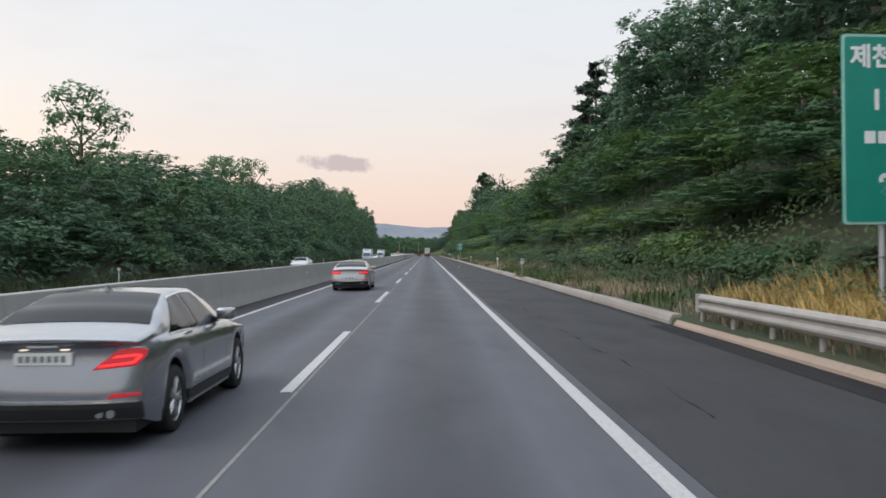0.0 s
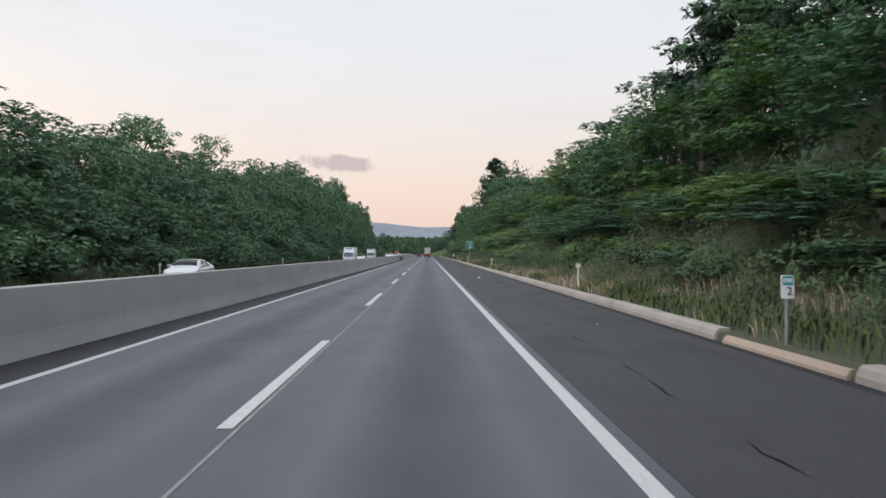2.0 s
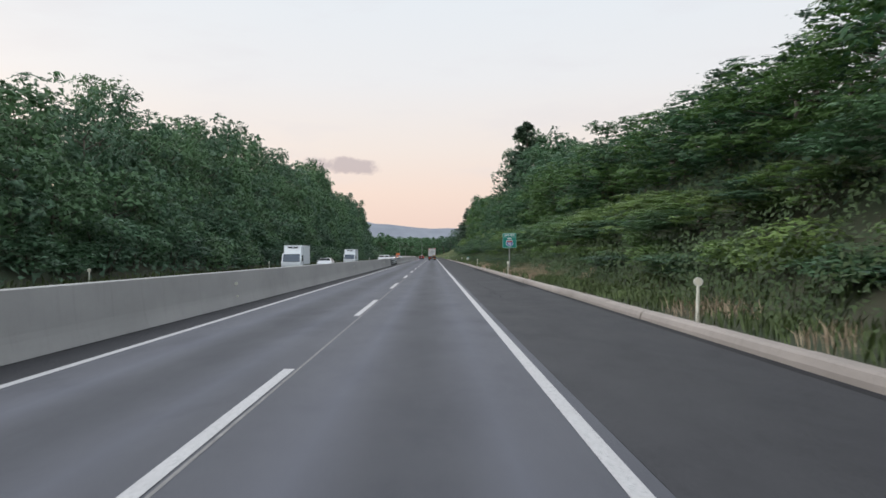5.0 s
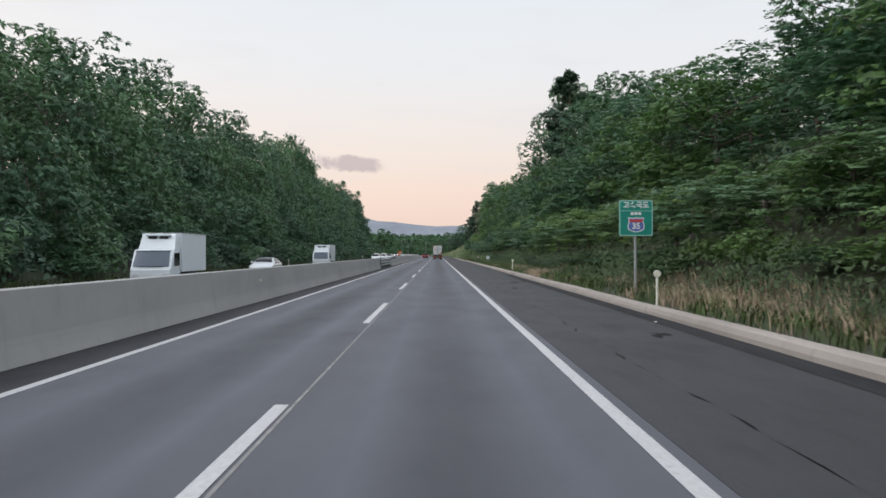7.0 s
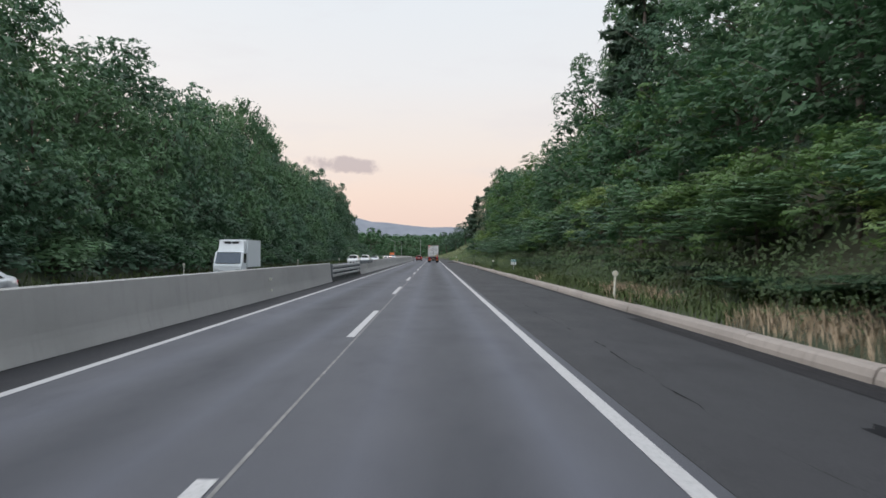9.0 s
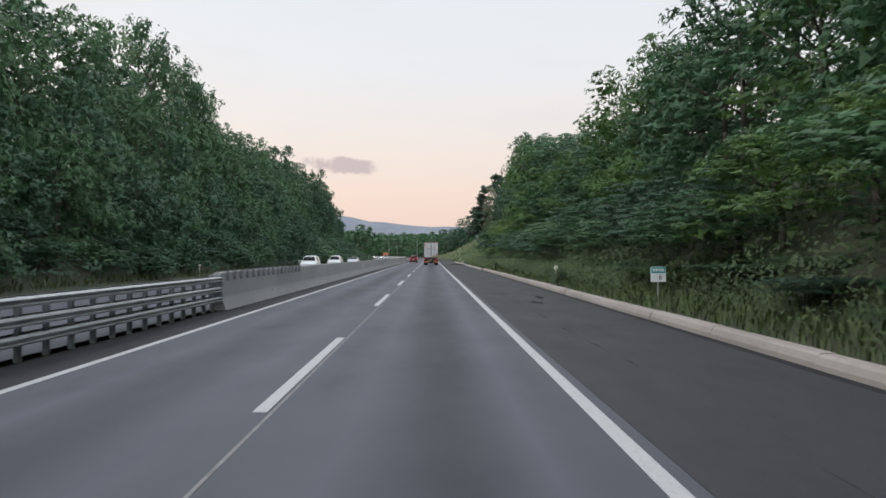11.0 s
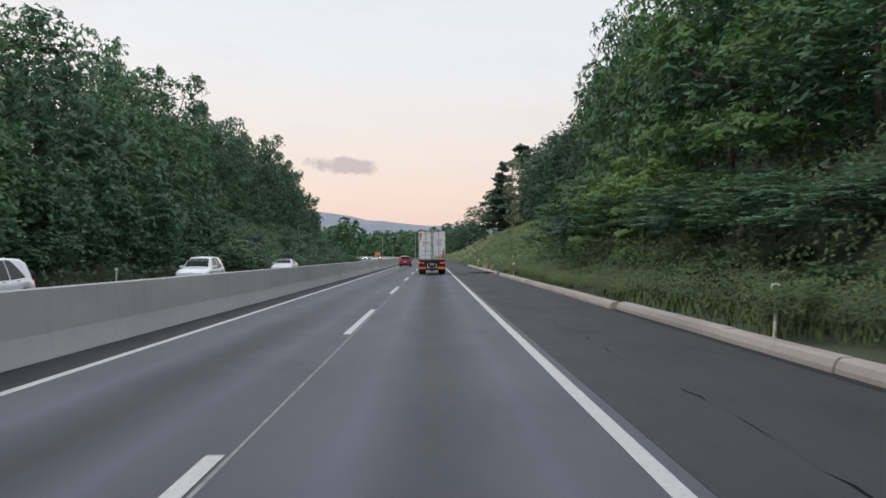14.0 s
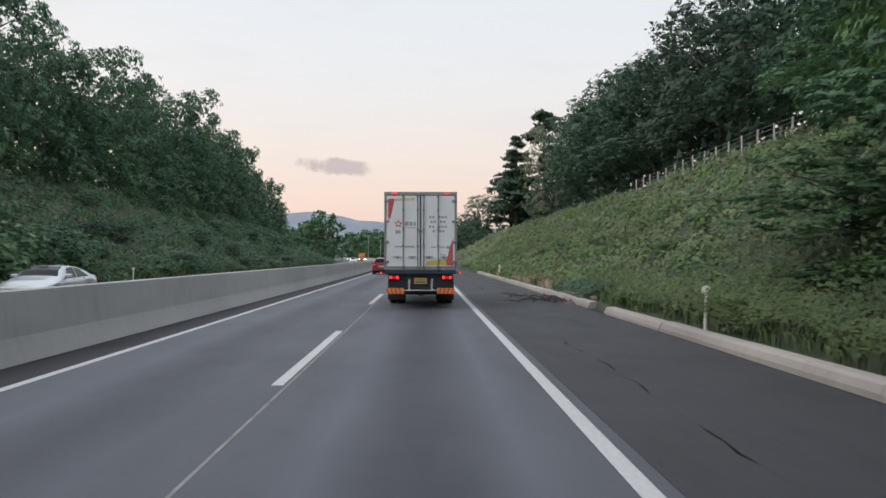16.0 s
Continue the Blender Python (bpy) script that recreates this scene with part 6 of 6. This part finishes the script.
def van_truck(label, box_color, cab_color, head, w=1.95, L=6.0, h=2.72, refrigerated=True):
    """A light box truck, nose towards -y."""
    t = tagged(new("box_truck"), label, "truck", "oncoming trucks")
    part("cargo_box", boxes((-w / 2, w / 2, 1.75, L, 0.85, h), bevel=0.03), box_color, t, "plain cargo box")
    bm = bmesh.new()
    cab = [(0.0, 0.42), (0.0, 1.02), (0.10, 1.12), (0.52, 1.86), (0.70, 1.94), (1.62, 1.94), (1.62, 0.42)]
    rows = []
    for x in (-w / 2 * 0.96, -w / 2 * 0.90, w / 2 * 0.90, w / 2 * 0.96):
        rows.append([bm.verts.new((x, y, z)) for y, z in cab])
    for a, b in zip(rows, rows[1:]):
        for i in range(len(cab)):
            j = (i + 1) % len(cab)
            bm.faces.new((a[i], a[j], b[j], b[i]))
    bm.faces.new(rows[0])
    bm.faces.new(list(reversed(rows[-1])))
    bmesh.ops.recalc_face_normals(bm, faces=bm.faces)
    bmesh.ops.bevel(bm, geom=[e for e in bm.edges if e.is_manifold and e.calc_face_angle() > 0.5], offset=0.045, segments=2, affect="EDGES")
    part("cab", bm, cab_color, t)
    part("visor", boxes((-w * 0.42, w * 0.42, 0.44, 0.58, 1.865, 1.90), bevel=0.012), cab_color, t, "white sun visor over the windscreen")
    bm = bmesh.new()
    v = [bm.verts.new(p) for p in ((-w * 0.43, 0.085, 1.12), (w * 0.43, 0.085, 1.12), (w * 0.40, 0.49, 1.84), (-w * 0.40, 0.49, 1.84))]
    bm.faces.new(v)
    ext = bmesh.ops.extrude_face_region(bm, geom=bm.faces[:])
    bmesh.ops.translate(bm, verts=[g for g in ext["geom"] if isinstance(g, bmesh.types.BMVert)], vec=(0, -0.02, 0.01))
    # the bluish reflection of the sky is put into the glass colour
    part("windscreen", bm, plain("sky_painted_glass", (0.075, 0.098, 0.130), 0.06), t, "windscreen with sky reflection painted into its colour")
    for s in (1, -1):
        part("side_window", boxes((s * w * 0.475 - 0.015, s * w * 0.475 + 0.02 * s + 0.015, 0.62, 1.35, 1.16, 1.76)), GLASS, t)
        part("mirror", boxes((s * w * 0.56 - 0.06, s * w * 0.56 + 0.06, 0.28, 0.36, 1.15, 1.5), bevel=0.02), BLACK, t)
        part("headlight", boxes((s * w * 0.36 - 0.16, s * w * 0.36 + 0.16, -0.03, 0.05, 0.66, 0.80), bevel=0.02), HEAD if head else LENS, t)
    if refrigerated:
        bm = bmesh.new()
        v0 = [bm.verts.new(p) for p in ((-w * 0.44, 0.95, 1.95), (w * 0.44, 0.95, 1.95), (w * 0.40, 1.30, h - 0.08), (-w * 0.40, 1.30, h - 0.08))]
        v1 = [bm.verts.new(p) for p in ((-w * 0.44, 1.76, 1.95), (w * 0.44, 1.76, 1.95), (w * 0.44, 1.76, h - 0.04), (-w * 0.44, 1.76, h - 0.04))]
        bm.faces.new(v0)
        for i in range(4):
            j = (i + 1) % 4
            bm.faces.new((v0[i], v1[i], v1[j], v0[j]))
        part("cooling_unit", bm, cab_color, t, "white cooling unit over the cab")
        for s in (1, -1):
            part("cooling_grille", boxes((min(s * 0.06, s * w * 0.24), max(s * 0.06, s * w * 0.24), 1.17, 1.32, 2.44, 2.60), bevel=0.02), BLACK, t)
            part("wiper", boxes((s * 0.30 - 0.28, s * 0.30 + 0.28, 0.03, 0.06, 1.13, 1.15)), BLACK, t)
            part("door_seam", boxes((s * w * 0.483 - 0.004, s * w * 0.483 + 0.004, 1.42, 1.435, 0.5, 1.85)), BLACK, t)
        part("cooling_cowl", boxes((-w * 0.30, w * 0.30, 1.10, 1.45, h - 0.15, h - 0.06), bevel=0.03), cab_color, t)
        part("edge_rail", boxes((-w / 2 - 0.008, w / 2 + 0.008, 1.74, L + 0.008, h - 0.05, h + 0.012), bevel=0.01), plain("box_rail", (0.50, 0.53, 0.54), 0.4, 0.5), t, "metal edge of the cargo box")
    part("grille", boxes((-w * 0.30, w * 0.30, -0.025, 0.02, 0.50, 0.62)), BLACK, t)
    part("bumper", boxes((-w * 0.48, w * 0.48, -0.06, 0.12, 0.30, 0.48), bevel=0.03), cab_color, t)
    part("chassis", boxes((-0.4, 0.4, 0.4, L - 0.1, 0.5, 0.85)), BLACK, t)
    for y, n in ((0.85, 1), (L - 1.5, 1)):
        for s in (1, -1):
            wheel(t, s * (w / 2 - 0.15), y, 0.36, s, 0.24, 6)
    return t


TRUCK_WHITE = plain("truck_white", (0.66, 0.70, 0.72), 0.45, vary=0.05)
white_truck = van_truck("white refrigerated box truck on the opposite carriageway", TRUCK_WHITE, TRUCK_WHITE, False)
white_truck.matrix_world = pose(-11.7, 178.7, 0)
copy_thing(white_truck, pose(-11.9, 238.5, 0))
orange_truck = van_truck("orange truck with headlights on, far ahead on the opposite carriageway", plain("truck_orange", (0.55, 0.17, 0.05), 0.5), plain("cab_orange", (0.60, 0.20, 0.06), 0.5), True, 2.3, 7.0, 3.0, False)
orange_truck.matrix_world = pose(-9.2 + bend(660), 660, 0, 0, 0, 4)

# ---------------- the lorry ahead ----------------
lorry = tagged(new("lorry"), "white box lorry with printed rear doors and lit tail lights", "lorry")
BOX_WHITE = plain("lorry_white", (0.70, 0.71, 0.71), 0.5, vary=0.07, size=0.8)
FRAME = plain("lorry_frame", (0.27, 0.27, 0.27), 0.5, 0.3)
GALV = plain("lock_steel", (0.26, 0.265, 0.265), 0.45, 0.7)
DEEP = plain("chassis_blue", (0.025, 0.040, 0.065), 0.6)
ORANGE = plain("hatch_orange", (0.75, 0.26, 0.05), 0.45)
HATCH_RED = plain("hatch_red", (0.55, 0.07, 0.04), 0.45)
W, TOP, BOT = 1.20, 3.90, 1.36
body = part("cargo_box", boxes((-W, -W + 0.05, 0.06, 8.4, BOT, TOP), (W - 0.05, W, 0.06, 8.4, BOT, TOP), (-W + 0.05, W - 0.05, 0.06, 8.4, TOP - 0.05, TOP), (-W + 0.05, W - 0.05, 0.06, 8.4, BOT, BOT + 0.1), (-W + 0.05, W - 0.05, 8.3, 8.4, BOT + 0.1, TOP - 0.05)), BOX_WHITE, lorry, "white cargo box")
part("rear_frame", boxes((-W - 0.01, -W + 0.06, 0.0, 0.12, BOT - 0.04, TOP + 0.01), (W - 0.06, W + 0.01, 0.0, 0.12, BOT - 0.04, TOP + 0.01), (-W + 0.06, W - 0.06, 0.0, 0.12, TOP - 0.09, TOP + 0.01), (-W + 0.06, W - 0.06, 0.0, 0.12, BOT - 0.04, BOT + 0.06)), FRAME, lorry, "grey steel rear frame")
for s in (1, -1):
    a, b = (0.012, W - 0.07) if s > 0 else (-W + 0.07, -0.012)
    door = part("rear_door", boxes((a, b, -0.01, 0.05, BOT + 0.07, TOP - 0.115), bevel=0.006), BOX_WHITE, lorry, "white rear door with printed markings")
    part("seal", boxes((a - 0.008 if s > 0 else b - 0.012, a + 0.012 if s > 0 else b + 0.008, -0.016, -0.01, BOT + 0.07, TOP - 0.115)), BLACK, door)
    for x in ((0.10, 0.58) if s > 0 else (-0.10, -0.58)):
        bm = bmesh.new()
        tube(bm, (x, -0.045, BOT - 0.02), (x, -0.045, TOP - 0.08), 0.017, 0.017, 8)
        for z in (BOT + 0.02, BOT + 0.75, BOT + 1.3, BOT + 1.95, TOP - 0.13):
            box(bm, x - 0.035, x + 0.035, -0.05, -0.008, z - 0.03, z + 0.03)
        rod = part("lock_rod", bm, GALV, door, "steel lock rod")
    for x in ((0.28, 0.78) if s > 0 else (-0.28, -0.78)):
        part("door_lever", boxes((x - 0.13, x + 0.13, -0.05, -0.02, BOT + 0.375, BOT + 0.40), (x - 0.02, x + 0.02, -0.04, -0.008, BOT + 0.33, BOT + 0.42)), GALV, door)
    for z in (BOT + 0.22, BOT + 0.88, BOT + 1.56, BOT + 2.24):
        part("hinge", boxes((s * (W - 0.07) - 0.085, s * (W - 0.07) + 0.085, -0.035, 0.0, z - 0.04, z + 0.04), bevel=0.008), GALV, lorry, "steel door hinge")
    part("marker_light", boxes((s * 0.88 - 0.09, s * 0.88 + 0.09, -0.025, 0.0, TOP - 0.07, TOP - 0.03), bevel=0.008), TAIL, lorry, "red marker light")
part("lock_bar", boxes((-0.06, 0.06, -0.05, -0.01, BOT + 1.18, BOT + 1.27)), GALV, lorry)


def printed(pts, mat, name="print", y=-0.0125):
    """A flat printed shape on the doors, given by its corners in (x, z)."""
    bm = bmesh.new()
    f = [bm.verts.new((x, y, z)) for x, z in pts]
    bm.faces.new(f)
    ext = bmesh.ops.extrude_face_region(bm, geom=bm.faces[:])
    bmesh.ops.translate(bm, verts=[g for g in ext["geom"] if isinstance(g, bmesh.types.BMVert)], vec=(0, 0.003, 0))
    return part(name, bm, mat, lorry)


INK = plain("print_grey", (0.33, 0.34, 0.35), 0.6)
PRINT_RED = plain("print_red", (0.50, 0.10, 0.09), 0.5)
PRINT_YELLOW = plain("print_yellow", (0.55, 0.42, 0.10), 0.5)
PRINT_PEACH = plain("print_peach", (0.62, 0.50, 0.34), 0.5)
PRINT_TEAL = plain("print_teal", (0.15, 0.42, 0.38), 0.5)
printed([(-1.08, 3.68), (-0.86, 3.68), (-1.0, 3.05), (-1.08, 2.98)], PRINT_RED)
printed([(-0.85, 3.68), (-0.20, 3.72), (-0.20, 3.62), (-0.86, 3.60)], PRINT_PEACH)
printed([(1.08, 2.35), (1.08, 1.46), (0.84, 1.46), (0.96, 2.05)], PRINT_RED)
printed([(0.83, 1.47), (0.92, 1.66), (0.55, 1.66), (0.20, 1.60), (0.16, 1.47)], PRINT_YELLOW)
star = [(-0.74 + math.cos(radians(90 + 36 * k)) * (0.15 if k % 2 == 0 else 0.065), 2.84 + math.sin(radians(90 + 36 * k)) * (0.15 if k % 2 == 0 else 0.065)) for k in range(10)]
printed(star, PRINT_RED, "emblem")
printed([(-0.785, 2.80), (-0.695, 2.80), (-0.695, 2.88), (-0.785, 2.88)], BOX_WHITE, "emblem", -0.0165)
for x0, x1, z0, z1 in ((-0.52, -0.40, 2.78, 2.92), (-0.37, -0.27, 2.78, 2.92), (-0.24, -0.16, 2.78, 2.92), (-0.47, -0.16, 2.70, 2.73), (-0.84, -0.66, 2.52, 2.64)):
    printed([(x0, z0), (x1, z0), (x1, z1), (x0, z1)], INK, "print_bar")
for row, (z, n, x0) in enumerate(((3.03, 6, 0.28), (2.87, 5, 0.33), (2.71, 6, 0.28), (2.56, 4, 0.40))):
    for k in range(n):
        x = x0 + 0.105 * k
        if abs(x + 0.04 - 0.58) > 0.05:
            printed([(x, z), (x + 0.075, z), (x + 0.075, z + 0.08), (x, z + 0.08)], INK, "print_bar")
for x0, x1, z, h in ((-0.86, -0.62, 2.06, 0.05), (-0.52, -0.20, 2.06, 0.05), (0.34, 0.52, 2.05, 0.04), (0.62, 0.82, 2.05, 0.04), (0.66, 0.84, 1.80, 0.03)):
    printed([(x0, z), (x1, z), (x1, z + h), (x0, z + h)], INK, "print_bar")
printed([(0.86, 2.02), (0.97, 2.02), (0.97, 2.12), (0.86, 2.12)], PRINT_TEAL)

part("subframe", boxes((-W + 0.02, W - 0.02, 0.0, 0.14, 1.18, 1.315), bevel=0.01), DEEP, lorry, "dark blue rear crossbeam")
part("chassis", boxes((-0.45, -0.35, 0.14, 8.2, 0.75, 1.18), (0.35, 0.45, 0.14, 8.2, 0.75, 1.18), (-0.35, 0.35, 1.2, 1.35, 0.8, 1.1), (-0.35, 0.35, 3.2, 3.4, 0.6, 0.9)), DEEP, lorry, "dark steel chassis")
part("rear_panel", boxes((-1.08, 1.08, 0.16, 0.22, 0.66, 1.18)), BLACK, lorry)
for y in (4.0, 5.25):
    bm = bmesh.new()
    tube(bm, (-0.7, y, 0.49), (0.7, y, 0.49), 0.09, 0.09, 12)
    tube(bm, (0, y - 0.24, 0.49), (0, y + 0.24, 0.49), 0.22, 0.22, 14)
    part("axle", bm, BLACK, lorry, "dark axle with its round housing")
# black box added to darken the open space under the lorry
part("spare_wheel_carrier", boxes((-0.62, 0.62, 1.5, 2.5, 0.42, 0.68), bevel=0.03), BLACK, lorry)
for s in (1, -1):
    part("mud_flap", boxes((s * 0.89 - 0.33, s * 0.89 + 0.33, 3.30, 3.32, 0.16, 0.80)), RUBBER, lorry, "black rubber mud flap")
for s in (1, -1):
    cl = part("tail_light", boxes((s * 0.88 - 0.19, s * 0.88 + 0.19, 0.05, 0.16, 0.98, 1.14), bevel=0.012), BLACK, lorry, "tail light cluster")
    for k, mat in ((-0.11, TAIL), (0.0, TAIL_DULL), (0.11, TAIL)):
        part("lamp", boxes((s * 0.88 + k - 0.045, s * 0.88 + k + 0.045, 0.035, 0.06, 1.015, 1.105), bevel=0.01), mat, cl)
    board = part("hatch_board", boxes((s * 0.84 - 0.29, s * 0.84 + 0.29, 0.02, 0.05, 0.52, 0.71)), ORANGE, lorry, "orange board with red stripes")
    for k in range(4):
        x = s * 0.84 - 0.25 + 0.135 * k
        bm = bmesh.new()
        f = [bm.verts.new((x + dx * 1.0, 0.016, z)) for dx, z in ((0.0, 0.525), (0.06, 0.525), (0.06 + s * 0.06, 0.705), (s * 0.06, 0.705))]
        bm.faces.new(f)
        ext = bmesh.ops.extrude_face_region(bm, geom=bm.faces[:])
        bmesh.ops.translate(bm, verts=[g for g in ext["geom"] if isinstance(g, bmesh.types.BMVert)], vec=(0, 0.003, 0))
        part("stripe", bm, HATCH_RED, board, "red reflective stripe")
    part("mudguard", boxes((s * 0.9 - 0.28, s * 0.9 + 0.28, 2.6, 2.64, 0.35, 1.0)), BLACK, lorry)
    part("marker_stalk", boxes((s * 1.24 - 0.06, s * 1.24 + 0.06, 0.22, 0.25, 1.2, 1.225)), BLACK, lorry)
    part("side_marker", boxes((s * 1.32 - 0.025, s * 1.32 + 0.025, 0.20, 0.26, 1.18, 1.24), bevel=0.01), TAIL, lorry, "small red side marker lamp")
    for y in (4.0, 5.25):
        wheel(lorry, s * 1.04, y, 0.49, s, 0.26, 8)
        wheel(lorry, s * 0.74, y, 0.49, s, 0.26, 8)
    wheel(lorry, s * 1.03, 9.4, 0.49, s, 0.28, 8)
part("underrun_bar", boxes((-0.56, 0.56, 0.03, 0.08, 0.61, 0.65), (-0.42, -0.34, 0.10, 0.6, 0.6, 1.0), (0.34, 0.42, 0.10, 0.6, 0.6, 1.0), bevel=0.006), CHROME, lorry, "bright steel underrun bar")
yp = part("number_plate", boxes((-0.21, 0.21, 0.10, 0.15, 0.84, 1.04), bevel=0.006), plain("plate_yellow", (0.52, 0.34, 0.08), 0.5), lorry, "yellow number plate")
part("plate_mark", boxes((-0.14, 0.14, 0.095, 0.10, 0.97, 1.0), (-0.17, 0.17, 0.095, 0.10, 0.87, 0.94)), PLATE_INK, yp)
part("cab", boxes((-1.15, 1.15, 8.6, 10.4, 0.5, 2.9), bevel=0.08), BOX_WHITE, lorry, "white driver's cab")
part("windscreen", boxes((-1.0, 1.0, 10.39, 10.42, 1.7, 2.6)), GLASS, lorry)
lorry.matrix_world = pose(1.70, 376.9, 0)
